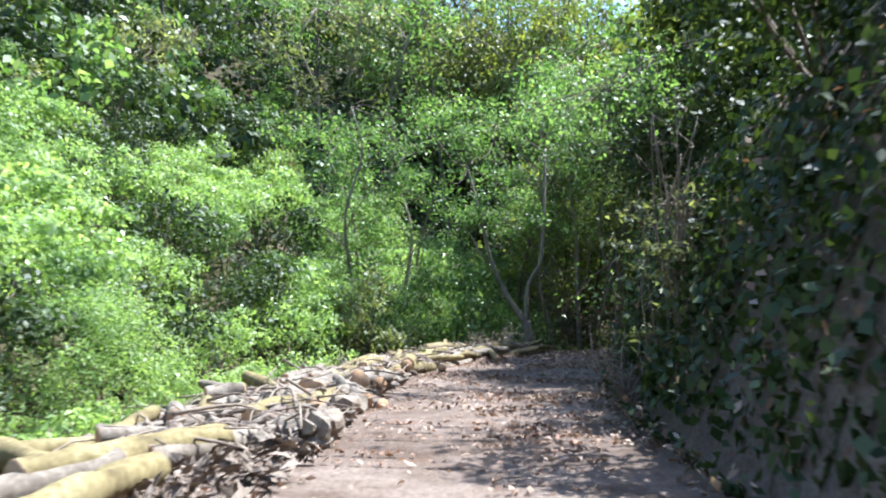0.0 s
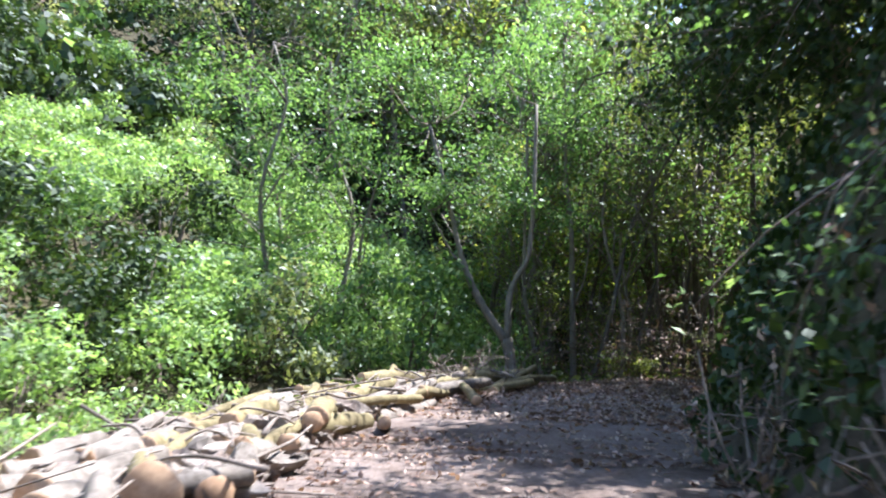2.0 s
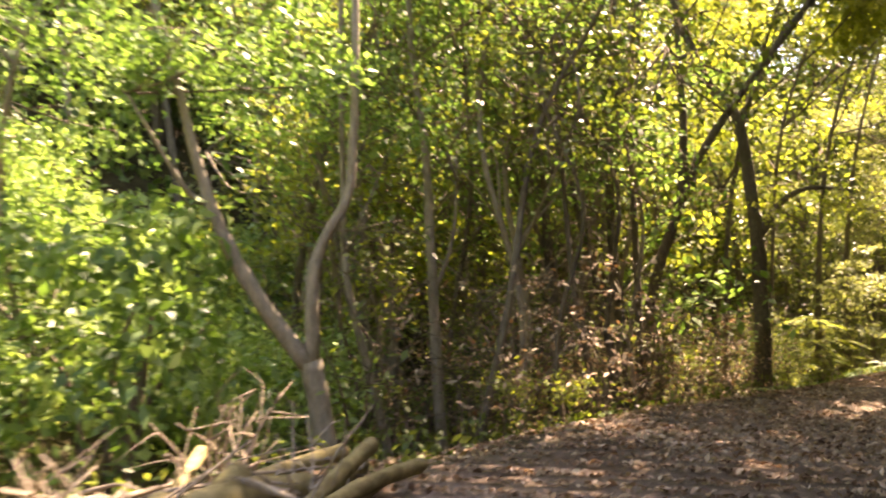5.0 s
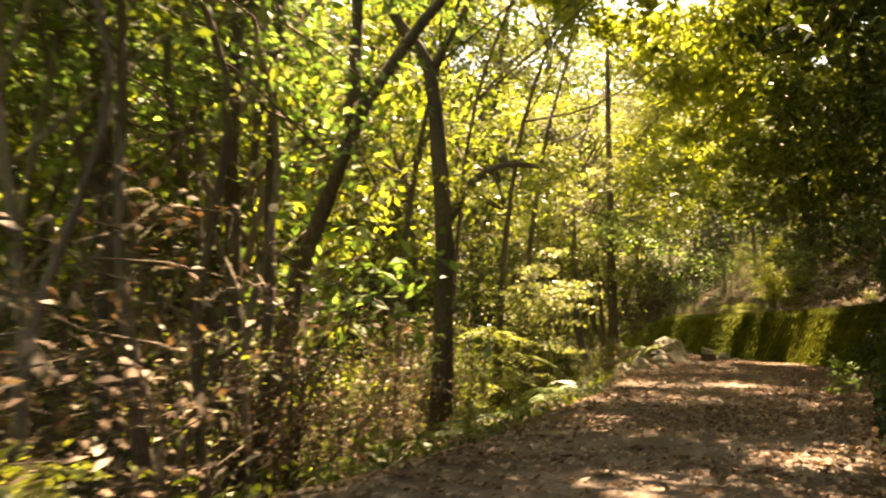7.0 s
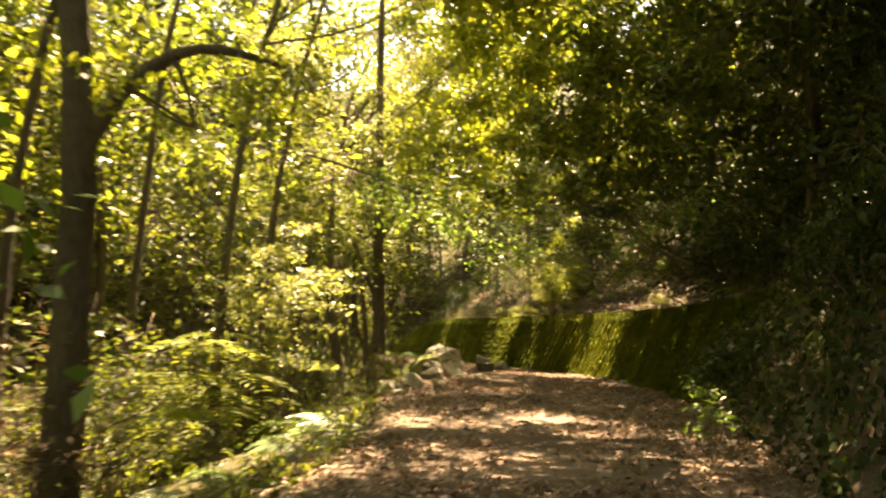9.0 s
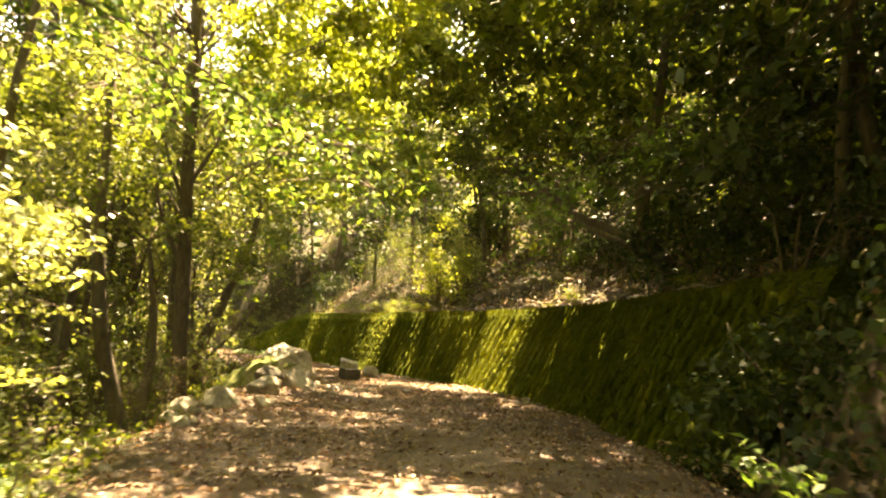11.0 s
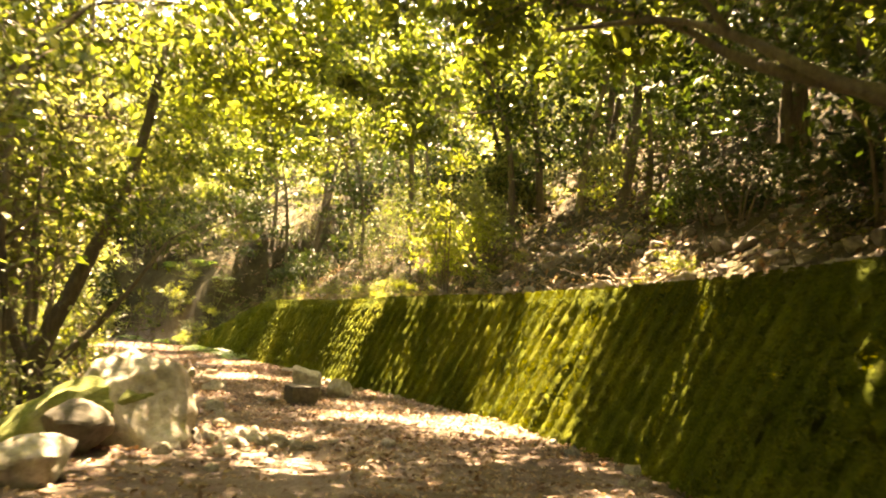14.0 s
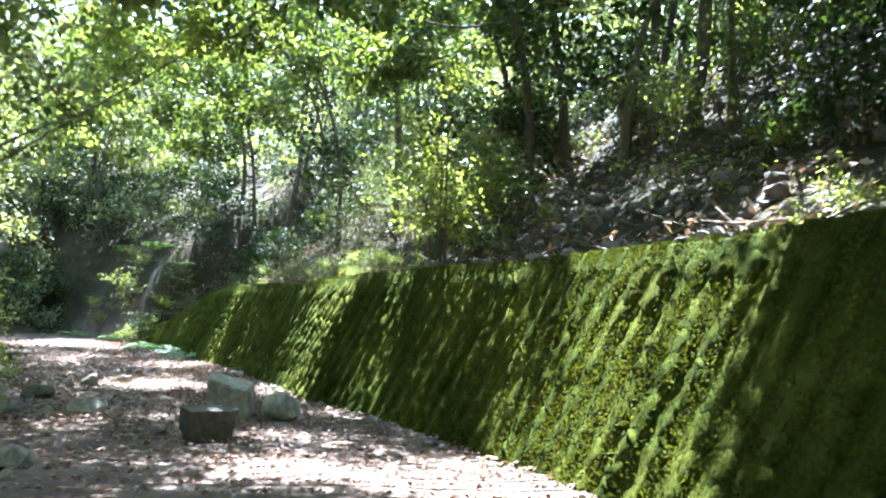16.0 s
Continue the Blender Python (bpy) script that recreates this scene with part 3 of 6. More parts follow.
def build_logs():
    spots = [(-2.75, 5.75, 0.2, 1.7, 0.11, 52, 0), (-1.95, 5.35, 0.14, 1.5, 0.12, -30, 0), (-1.45, 6.2, 0.1, 1.9, 0.085, -24, 0),
             (-2.55, 6.6, 0.17, 2.2, 0.1, -50, 0), (-3.3, 5.3, 0.12, 1.8, 0.13, -60, 0), (-2.4, 4.5, 0.14, 1.6, 0.12, -35, 0),
             (-3.2, 4.4, 0.15, 1.7, 0.1, -70, 0), (-1.75, 4.3, 0.1, 1.1, 0.1, -10, 0)]
    for k, (x, y, up, ln, r, turn, tilt) in enumerate(spots):
        ob = log_thing(100 + k, ln, r, LOG_BARK if k % 3 != 2 else LOG_GREY)
        tagged(ob, "yellowish-barked felled log with sawn ends on the verge", group="felled logs")
        lay_log(ob, x, y, gz(x, y) + r * 0.9 + (up - 0.1), turn, tilt)
    local = np.random.default_rng(5)
    kinds = []
    for k in range(7):
        ob = log_thing(200 + k, [0.5, 0.7, 0.4, 1.0, 1.4, 0.8, 1.9][k], [0.095, 0.08, 0.1, 0.08, 0.065, 0.06, 0.05][k], LOG_BARK if k in (3, 6) else LOG_GREY, 0.07)
        tagged(ob, "weathered cut log lying in a roadside brush pile", group="felled logs")
        kinds.append(ob)
    s0, s1 = arc_at(0.3, 6.4), arc_at(2.6, 17.0)
    first = set()
    for k in range(135):
        s = local.uniform(s0, s1)
        w = (s - s0) / (s1 - s0)
        d = local.uniform(1.35 - 0.45 * w, 3.5 - 1.5 * w)
        x, y, row, head = track_point(s, d)
        q = int(local.choice([0, 1, 2, 3, 3, 5, 5, 4]) if w < 0.4 else local.choice([3, 4, 4, 6, 6, 6]))
        turn = head - 90 + local.normal(0, 46 if w < 0.35 else 13)
        lift = local.uniform(0.0, 0.13) * (1 - abs(d - 2.2) / 2)
        r = [0.095, 0.08, 0.1, 0.08, 0.065, 0.06, 0.05][q]
        z = gz(x, y) + r * 0.8 + lift
        if q in first:
            copy_thing(kinds[q], pose(x, y, z, local.normal(0, 5), local.uniform(0, 360), turn))
        else:
            first.add(q)
            kinds[q].matrix_basis = pose(x, y, z, 0, 0, turn)
    # short broken chunks that fill the pile
    chunks = []
    for k in range(7):
        size = [(0.1, 0.2, 0.09), (0.12, 0.16, 0.1), (0.08, 0.24, 0.07), (0.14, 0.17, 0.08), (0.07, 0.15, 0.06), (0.1, 0.3, 0.085), (0.13, 0.13, 0.11)][k]
        chunks.append(tagged(new("log_chunk", stone_mesh("log_chunk", 240 + k, size, [LOG_GREY, DEADWOOD, CHUNK][k % 3], 9, 2, 0.13)),
                             "weathered broken chunk of wood in a brush pile", "log", "broken wood chunks"))
    for k in range(270):
        s = s0 - 0.5 + (s1 - s0) * local.random() ** 1.9
        w = np.clip((s - s0) / (s1 - s0), 0, 1)
        x, y, row, head = track_point(s, local.uniform(1.15 + 0.1 * w, 3.6 - 1.3 * w))
        m = pose(x, y, gz(x, y) + local.uniform(0.03, 0.15), local.normal(0, 16), local.uniform(0, 360), local.uniform(0, 360))
        if k < 7:
            chunks[k].matrix_basis = m
        else:
            copy_thing(chunks[k % 7], m)
    # brushwood thrown over the logs
    pieces = []
    for k in range(290):
        s = local.uniform(s0 - 1, s1 + 0.8)
        w = np.clip((s - s0) / (s1 - s0), 0, 1)
        x, y, row, head = track_point(s, local.uniform(1.2, 3.7 - 1.3 * w))
        a = radians(head + local.normal(0, 45))
        ln = local.uniform(0.25, 1.3)
        z = gz(x, y) + local.uniform(0.03, 0.25)
        e = np.array([math.cos(a), math.sin(a), local.normal(0, 0.13)]) * ln
        p = np.array([x, y, z])
        pieces.append(tube(curve_points([p - e / 2, p + local.normal(0, 0.05, 3), p + e / 2], 3), np.linspace(0.012, 0.005, 7) * local.uniform(0.6, 1.6), 5, 0.1, k))
    v, f = join(pieces)
    tagged(new("brushwood", mesh_from("brushwood", v.tolist(), f, DEADWOOD)), "bleached broken branches scattered over felled logs", "branches", kind="stuff")


build_logs()


def build_chips():
    lc = np.random.default_rng(44)
    s = lc.uniform(arc_at(0.3, 3), arc_at(2.8, 17.2), 6500)
    i = np.clip(np.searchsorted(ARC, s), 0, len(ARC) - 1)
    d = 1.1 + 2.6 * lc.random(len(s))
    x, y = TR[i, 0] - TAN[i, 1] * d, TR[i, 1] + TAN[i, 0] * d
    p = np.stack([x, y, ground_z(x, y) + lc.uniform(0.01, 0.12, len(x))], 1)
    q = leaf_quads(p, np.array([0, 0, 1.0]), 0.14, lc, 0.35, 0.6, 0.0)
    tagged(new("bark_chips", quads_mesh("bark_chips", q, DEADWOOD)), "pale bark and wood chips among felled logs", "wood chips", kind="stuff")


build_chips()


# ---- boulder and fallen stones ----
def rest_stone(ob, x, y, h, turn=0.0, sink=0.15):
    ob.matrix_basis = pose(x, y, gz(x, y) + h * (1 - sink) , 0, 0, turn)


def build_stones():
    b = tagged(new("boulder", stone_mesh("boulder", 4, (0.7, 0.62, 0.68), STONE, 14, 5, 0.07, False, 0.45, (0.66, 0.9))), "large pale weathered boulder at the track's edge", "boulder")
    rest_stone(b, 25.4, 35.05, 0.33, 20)
    g = tagged(new("rock", stone_mesh("rock", 9, (0.85, 0.5, 0.42), MOSSY_STONE, 9, 4, 0.06, False, 0.1, (0.6, 0.9))), "sloping rock overgrown with green moss beside a boulder", "rock")
    g.matrix_basis = pose(24.95, 35.3, gz(24.95, 35.3) + 0.1, 0, 26, 142)
    # dark stone colour stands in for the shaded hollow beside the boulder
    d = tagged(new("rock", stone_mesh("rock", 8, (0.36, 0.3, 0.26), DARK_STONE, 10, 4)), "shadowed angular rock leaning against a boulder, coloured dark brown", "rock")
    rest_stone(d, 24.55, 34.75, 0.2, 40)
    e = tagged(new("rock", stone_mesh("rock", 12, (0.45, 0.3, 0.22), STONE, 10, 4)), "pale mossy rock on the leaf-strewn verge", "rock")
    rest_stone(e, 23.6, 33.9, 0.13, 10)
    k = tagged(new("rock", stone_mesh("rock", 21, (0.4, 0.4, 0.3), DARK_STONE, 8, 4, 0.03, True)), "dark square-edged block fallen on the track", "rock")
    rest_stone(k, 30.35, 37.25, 0.14, 62)
    k2 = tagged(new("rock", stone_mesh("rock", 24, (0.5, 0.42, 0.42), STONE, 8, 4, 0.05, True)), "pale broken block fallen on the track", "rock")
    rest_stone(k2, 31.65, 38.25, 0.2, 40)
    k3 = tagged(new("rock", stone_mesh("rock", 26, (0.26, 0.22, 0.2), STONE, 9, 4)), "small pale stone at the foot of a mossy wall", "rock")
    rest_stone(k3, 31.95, 37.75, 0.14, 30)
    for x, y, sx, turn, seed in ((21.0, 32.3, 0.3, 20, 61), (21.5, 32.0, 0.22, 70, 62), (20.5, 32.5, 0.25, 110, 63), (30.7, 39.5, 0.22, 0, 64), (31.2, 39.9, 0.14, 0, 65)):
        q = tagged(new("rock", stone_mesh("rock", seed, (sx, sx * 0.8, sx * 0.6), STONE, 10, 4)), "pale rounded rock on the track's verge", "rock")
        rest_stone(q, x, y, sx * 0.4, turn)
    local = np.random.default_rng(31)
    protos = []
    for q in range(5):
        st = STONE if q != 2 else DARK_STONE
        protos.append(stone_mesh("stone", 40 + q, (1, 0.8, 0.65), st, 10, 2))
    spots = []
    for _ in range(70):   # rubble beside the boulder and along the verge
        spots.append((local.normal(26.2, 0.7), local.normal(34.7, 0.6), local.uniform(0.04, 0.13)))
    for _ in range(34):
        s = local.uniform(ARC_WALL - 6, ARC_WALL + 6)
        x, y, row, _h = track_point(s, local.uniform(1.7, 3.2))
        spots.append((x, y, local.uniform(0.05, 0.15)))
    for _ in range(40):
        s = local.uniform(ARC_WALL + 7, ARC_WALL_END)
        x, y, row, _h = track_point(s, -(TR[np.searchsorted(ARC, s), 4] - abs(local.normal(0.05, 0.25)) - 0.1))
        spots.append((x, y, local.uniform(0.04, 0.13)))
    for _ in range(30):
        s = local.uniform(ARC_WALL + 7, ARC_WALL + 22)
        x, y, row, _h = track_point(s, local.uniform(0.5, 2.6))
        spots.append((x, y, local.uniform(0.04, 0.22) if local.random() < 0.3 else local.uniform(0.04, 0.1)))
    pieces = []
    for _ in range(620):   # broken rock on the slope above the wall
        s = local.uniform(ARC_WALL + 2, ARC_WALL + 17)
        i = np.searchsorted(ARC, s)
        x, y, row, _h = track_point(s, -(TR[i, 4] + 1.45 + 3.6 * local.random() ** 1.6))
        r = local.uniform(0.04, 0.1) if local.random() < 0.8 else local.uniform(0.1, 0.2)
        me = protos[int(local.choice([0, 1, 3, 4, 2]))]
        m = pose(x, y, gz(x, y) + r * 0.3, *local.uniform(-30, 30, 2), local.uniform(0, 360)) @ Matrix.Diagonal((r, r, r, 1))
        pieces.append((np.array([(m @ v.co)[:] for v in me.vertices]), [tuple(p.vertices) for p in me.polygons]))
    v, f = join(pieces)
    tagged(new("rubble", mesh_from("rubble", v.tolist(), f, SCREE, False)), "pale broken rock on the slope above the wall", "rubble", kind="stuff")
    for x, y, r in spots:
        ob = new("stone", protos[int(local.integers(0, 5))])
        tagged(ob, "broken stone lying among dead leaves", "stone", "scattered stones")
        ob.matrix_basis = pose(x, y, gz(x, y) + r * 0.25, *local.uniform(-25, 25, 2), local.uniform(0, 360)) @ Matrix.Diagonal((r, r, r, 1))


build_stones()


# ---- trees beside the track ----
# places kept sunlit by leaving out the leaves before them: x, y, z, radius
SUNLIT = [(30.2, 33.9, -1.45, 0.7), (30.55, 33.6, -0.8, 0.6), (30.95, 33.25, -0.1, 0.55), (34.7, 40.35, -1.7, 0.6), (35.2, 40.2, -1.0, 0.6), (35.7, 40.1, -0.3, 0.6), (38.6, 46.3, -1.2, 0.5),
          (15.6, 31.4, -0.4, 1.7), (17.6, 31.8, 0.8, 1.2), (1.85, 8.3, 0.5, 0.6), (20.5, 33.5, 2.5, 1.2), (12.5, 30.0, 1.5, 1.3), (25.2, 35.2, -0.7, 0.5), (5.2, 23.3, 1.2, 1.2), (6.8, 25.0, 1.0, 1.1), (9.0, 27.0, 0.5, 1.2), (4.6, 22.6, 2.5, 1.3), (2.4, 20.6, 1.6, 1.0), (29.4, 35.6, -1.5, 0.3), (34.2, 42.8, -1.9, 0.4),
          (41.5, 54.5, -2.4, 1.5), (13.5, 26.6, -0.8, 0.1), (17.5, 26.2, -0.8, 0.1), (19.4, 28.4, 1.6, 0.15), (17.8, 28.6, 1.7, 0.15),
          (26.4, 35.2, -1.0, 0.25), (16.4, 32.2, -0.9, 1.7), (35.3, 37.8, 1.4, 0.5), (2.5, 11.6, 4.2, 0.8), (2.3, 8.9, 1.9, 0.7), (2.0, 7.6, 1.2, 0.9), (1.75, 6.6, 0.4, 0.4)]
# spots kept free of undergrowth: x, y, radius
OPEN_SPOTS = [(1.7, 19.6, 1.4), (1.9, 18.2, 1.1), (2.9, 19.4, 0.9), (10.6, 26.6, 1.3), (16.4, 32.2, 1.7), (15.0, 30.4, 1.5), (13.8, 28.6, 1.2), (25.4, 35.0, 1.0), (24.5, 34.2, 0.9), (2.0, 7.3, 0.7), (1.85, 8.3, 0.8)]


def in_open(x, y):
    return any((x - p) ** 2 + (y - q) ** 2 < r * r for p, q, r in OPEN_SPOTS)


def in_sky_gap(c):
    """Whether c lies in a window of sky, seen from one track point, kept leafless."""
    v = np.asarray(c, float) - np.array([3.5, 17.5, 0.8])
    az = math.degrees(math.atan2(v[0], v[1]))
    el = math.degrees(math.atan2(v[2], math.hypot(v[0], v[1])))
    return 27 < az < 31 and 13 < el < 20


def takes_sun(c, r):
    """Whether a cloud of leaves at c with radius r stands between the sun and one of those places."""
    w = np.array(sun_way)
    for lx, ly, lz, lr in SUNLIT:
        rel = np.asarray(c, float) - np.array([lx, ly, lz])
        along = rel @ w
        if along > 0 and np.linalg.norm(rel - w * along) < lr + r:
            return True
    return False


def crown_cloud(local, centre, spread, high, n, r=(0.5, 1.1)):
    return [((centre[0] + local.normal(0, spread), centre[1] + local.normal(0, spread), centre[2] + local.uniform(0, high)),
             local.uniform(*r)) for _ in range(n)]


def build_named_trees():
    lc = np.random.default_rng(77)
    tree("tree", "forked pale-barked tree with leaning limbs", 1, (2.09, 20.41, -0.42),
         [(0.03, 0, -0.5), (0, 0, 0), (-0.04, 0, 0.5), (-0.11, 0, 0.83)], 0.12, 0.1,
         [([(-0.11, 0, 0.78), (-0.41, 0, 1.2), (-0.7, 0, 1.69), (-0.87, 0, 2.1), (-1.0, 0, 2.54), (-1.15, 0.1, 3.2), (-1.5, 0.3, 4.6)], 0.085, 0.03),
          ([(-0.1, 0, 0.75), (-0.07, 0, 1.5), (0.03, 0, 1.85), (0.24, 0, 2.2), (0.3, 0, 2.68), (0.34, 0, 3.41), (0.4, 0.2, 5)], 0.065, 0.03),
          ([(-0.9, 0, 2.15), (-1.1, -0.1, 2.3), (-1.5, -0.3, 3.0)], 0.03, 0.012)],
         crown_cloud(lc, (-0.8, 0.4, 3.0), 0.9, 3.2, 16), 6000, 0.085, BARK_LIGHT, LEAF_EDGE)
    tree("tree", "slender upright tree with a thin pale trunk", 2, (3.63, 22.51, -0.99),
         [(0.02, 0, -0.4), (0, 0, 0), (-0.05, 0, 1.43), (-0.07, 0, 2.53), (-0.11, 0, 3.65), (-0.23, 0, 4.78), (-0.3, 0, 7.5)], 0.08, 0.03,
         [([(-0.06, 0, 1.9), (0.2, 0, 2.6), (0.3, 0.1, 3.6)], 0.03, 0.01)], crown_cloud(lc, (-0.3, 0, 4.2), 0.8, 3.6, 12), 4500, 0.085, BARK_LIGHT, LEAF_EDGE)
    tree("tree", "slender leaning young tree among undergrowth", 3, (2.9, 21.73, -0.8),
         [(0.08, 0, -0.4), (0, 0, 0), (-0.23, 0, 1.07), (-0.39, 0, 1.8), (-0.43, 0, 2.63), (-0.4, 0, 5)], 0.06, 0.025, (),
         crown_cloud(lc, (-0.4, 0, 3.2), 0.7, 2.5, 8), 2600, 0.08, BARK_LIGHT, LEAF_EDGE)
    tree("tree", "clump of dark upright tree stems", 4, (7.06, 24.66, -0.7),
         [(0, 0, -0.5), (0, 0, 0), (-0.14, 0.07, 1.26), (-0.2, 0.09, 3.18), (-0.07, 0.03, 5.52), (0, 0, 8)], 0.1, 0.04,
         [([(0.1, 0, -0.3), (0.15, 0, 1.5), (0.2, 0.1, 3.5), (0.5, 0.2, 6)], 0.07, 0.03),
          ([(-0.1, 0.1, -0.3), (-0.4, 0.1, 1.5), (-0.75, 0.2, 3.2), (-0.9, 0.2, 6)], 0.06, 0.025)],
         crown_cloud(lc, (0, 0, 5.0), 1.2, 4, 16), 6000, 0.085, BARK, LEAF_EDGE)
    tree("tree", "thin dark tree trunk with mossy bark", 5, (5.74, 24.16, -1.07),
         [(0, 0, -0.5), (0, 0, 0), (-0.06, 0.02, 1.61), (-0.15, 0.06, 3.45), (-0.41, 0.15, 5.61), (-0.6, 0.2, 8)], 0.11, 0.04,
         [([(-0.1, 0, 2.4), (-0.5, 0, 3.4), (-0.9, 0, 4.8)], 0.04, 0.015)], crown_cloud(lc, (-0.4, 0, 4.6), 1.1, 3.6, 13), 5000, 0.085, BARK, LEAF_EDGE)
    tree("tree", "leaning dark tree with mossy trunk beside the track", 6, (7.7, 25.64, -0.72),
         [(-0.05, 0, -0.6), (0, 0, 0), (0.19, -0.09, 1.46), (0.54, -0.27, 2.65), (0.79, -0.41, 3.39), (1.14, -0.62, 4.07), (1.49, -0.86, 4.64), (2.6, -1.4, 6.2)], 0.105, 0.05,
         [([(0.68, -0.35, 3.0), (0.72, -0.37, 3.87), (0.73, -0.38, 4.7), (0.7, -0.3, 7)], 0.09, 0.05)],
         crown_cloud(lc, (1.4, -0.6, 6.0), 1.4, 3, 15), 6000, 0.09)
    tree("tree", "dark upright tree with a bent side limb", 7, (11.63, 27.95, -1.34),
         [(-0.14, 0.08, -0.6), (-0.1, 0.06, 0), (-0.05, 0.04, 1.75), (-0.06, 0.05, 3.13), (-0.16, 0.12, 4.71), (-0.3, 0.21, 5.68), (-0.78, 0.53, 6.55), (-1.3, 0.9, 8.5)], 0.185, 0.075,
         [([(-0.05, 0.02, 3.15), (0.25, -0.18, 3.75), (0.52, -0.39, 4.01), (0.79, -0.62, 4.1), (1.3, -1.0, 4.0)], 0.085, 0.03),
          ([(0.52, -0.39, 4.01), (0.62, -0.48, 3.7), (0.68, -0.5, 3.4)], 0.03, 0.012),
          ([(-0.28, 0.2, 5.5), (0.02, -0.01, 6.13), (0.6, -0.4, 7.5)], 0.08, 0.03)],
         crown_cloud(lc, (0.6, -0.5, 3.6), 0.7, 1.0, 5, (0.35, 0.6)) + crown_cloud(lc, (-0.3, 0.2, 7.0), 1.6, 3, 14), 7000, 0.09, BARK, LEAF_BRIGHT)
    tree("tree", "straight dark tree among leafy undergrowth", 8, (21.39, 33.56, -1.44),
         [(0, 0, -0.5), (0, 0, 0), (-0.03, 0.03, 1.69), (-0.09, 0.09, 4.12), (-0.13, 0.14, 6.83), (-0.1, 0.2, 9)], 0.13, 0.06,
         [([(-0.05, 0, 2.9), (-0.3, 0.25, 3.7), (-0.5, 0.4, 4.8)], 0.035, 0.012), ([(-0.05, 0, 3.4), (0.25, -0.25, 4.2), (0.35, -0.4, 5.2)], 0.035, 0.012)],
         crown_cloud(lc, (-0.4, 0.3, 3.6), 1.0, 4.5, 16), 7000, 0.085, BARK, LEAF_GREY)
    tree("tree", "old dark tree stump with two short stems", 9, (20.34, 33.48, -1.41),
         [(0, 0, -0.5), (0, 0, 0), (-0.22, 0.22, 1.23), (-0.3, 0.29, 2.47), (-0.3, 0.3, 4.5)], 0.15, 0.05,
         [([(0.2, -0.1, -0.3), (0.3, -0.2, 1.0), (0.1, -0.2, 2.4)], 0.1, 0.03)], crown_cloud(lc, (-0.4, 0.3, 2.6), 1.0, 2.4, 10), 4500, 0.085, BARK, LEAF_TREE)
    tree("tree", "brown-trunked tree by the boulder", 10, (22.13, 34.33, -1.2),
         [(0, 0, -0.5), (0, 0, 0), (-0.04, 0.04, 1.25), (-0.08, 0.06, 2.7), (-0.1, 0.07, 4.17), (0, 0.2, 8)], 0.12, 0.05,
         [([(-0.05, 0, 1.7), (-0.4, 0.4, 3.0), (-0.5, 0.6, 4.5)], 0.05, 0.02)], crown_cloud(lc, (0.2, 0.2, 4.0), 1.2, 4, 14), 6000, 0.085, BARK, LEAF_BRIGHT)


build_named_trees()


def wood_tree(seed, label, h, r, bark, material, leaves, low, leaf=0.14, wide=0.14):
    """A common tree of the wood, for copying: bent trunk, limbs and a leafy crown."""
    lc = np.random.default_rng(seed)
    b = lc.normal(0, 0.05 * h, (4, 2))
    trunk = [(0, 0, -0.5), (b[0, 0] * 0.3, b[0, 1] * 0.3, h * 0.22), (b[1, 0] * 0.6, b[1, 1] * 0.6, h * 0.5), (b[2, 0], b[2, 1], h * 0.78), (b[3, 0] * 1.3, b[3, 1] * 1.3, h)]
    limbs = []
    line = curve_points(trunk)
    for k in range(5):
        w = lc.uniform(0.3, 0.85)
        p = line[int(w * (len(line) - 1))]
        a = lc.uniform(0, 2 * np.pi)
        e = np.array([math.cos(a), math.sin(a), lc.uniform(0.4, 1.1)]) * h * lc.uniform(0.12, 0.25)
        limbs.append(([tuple(p), tuple(p + e * 0.5 + lc.normal(0, 0.1, 3)), tuple(p + e)], r * 0.4, r * 0.12))
    return tree("tree", label, seed, (0, 0, 0), trunk, r, r * 0.3, limbs, crown_cloud(lc, (b[2, 0], b[2, 1], low * h), wide * h, (1.0 - low) * h, 18, (0.1 * h, 0.17 * h)),
                leaves, leaf, bark, material, 7)


WOOD = [wood_tree(301, "tall slim woodland tree with a leafy crown", 8.5, 0.1, BARK, LEAF_TREE, 2000, 0.3, 0.155),
        wood_tree(302, "slim woodland tree with yellow-green leaves", 7.0, 0.075, BARK_LIGHT, LEAF_BRIGHT, 1900, 0.22, 0.15),
        wood_tree(303, "tall thin-stemmed woodland tree", 9.5, 0.09, BARK, LEAF_TREE, 2000, 0.35, 0.155),
        wood_tree(304, "dark evergreen tree on a steep bank", 7.5, 0.12, BARK, LEAF_DARK, 1900, 0.15, 0.18, 0.17),
        wood_tree(305, "pale grey-leaved tree on the slope", 6.0, 0.07, BARK_LIGHT, LEAF_GREY, 1900, 0.12, 0.13, 0.17),
        wood_tree(306, "green-leaved tree at the edge of the wood", 7.5, 0.08, BARK_LIGHT, LEAF_EDGE, 2100, 0.15, 0.14, 0.16)]
TALL = wood_tree(307, "tall forest tree with a high leafy crown", 15.0, 0.16, BARK, LEAF_TREE, 5200, 0.3, 0.21, 0.13)
POLE = [wood_tree(308, "slender young tree with a thin bare trunk", 7.0, 0.05, BARK_LIGHT, LEAF_EDGE, 800, 0.5, 0.115, 0.1),
        wood_tree(309, "slim dark young tree with a bare trunk", 6.2, 0.042, BARK, LEAF_TREE, 700, 0.55, 0.115, 0.1)]
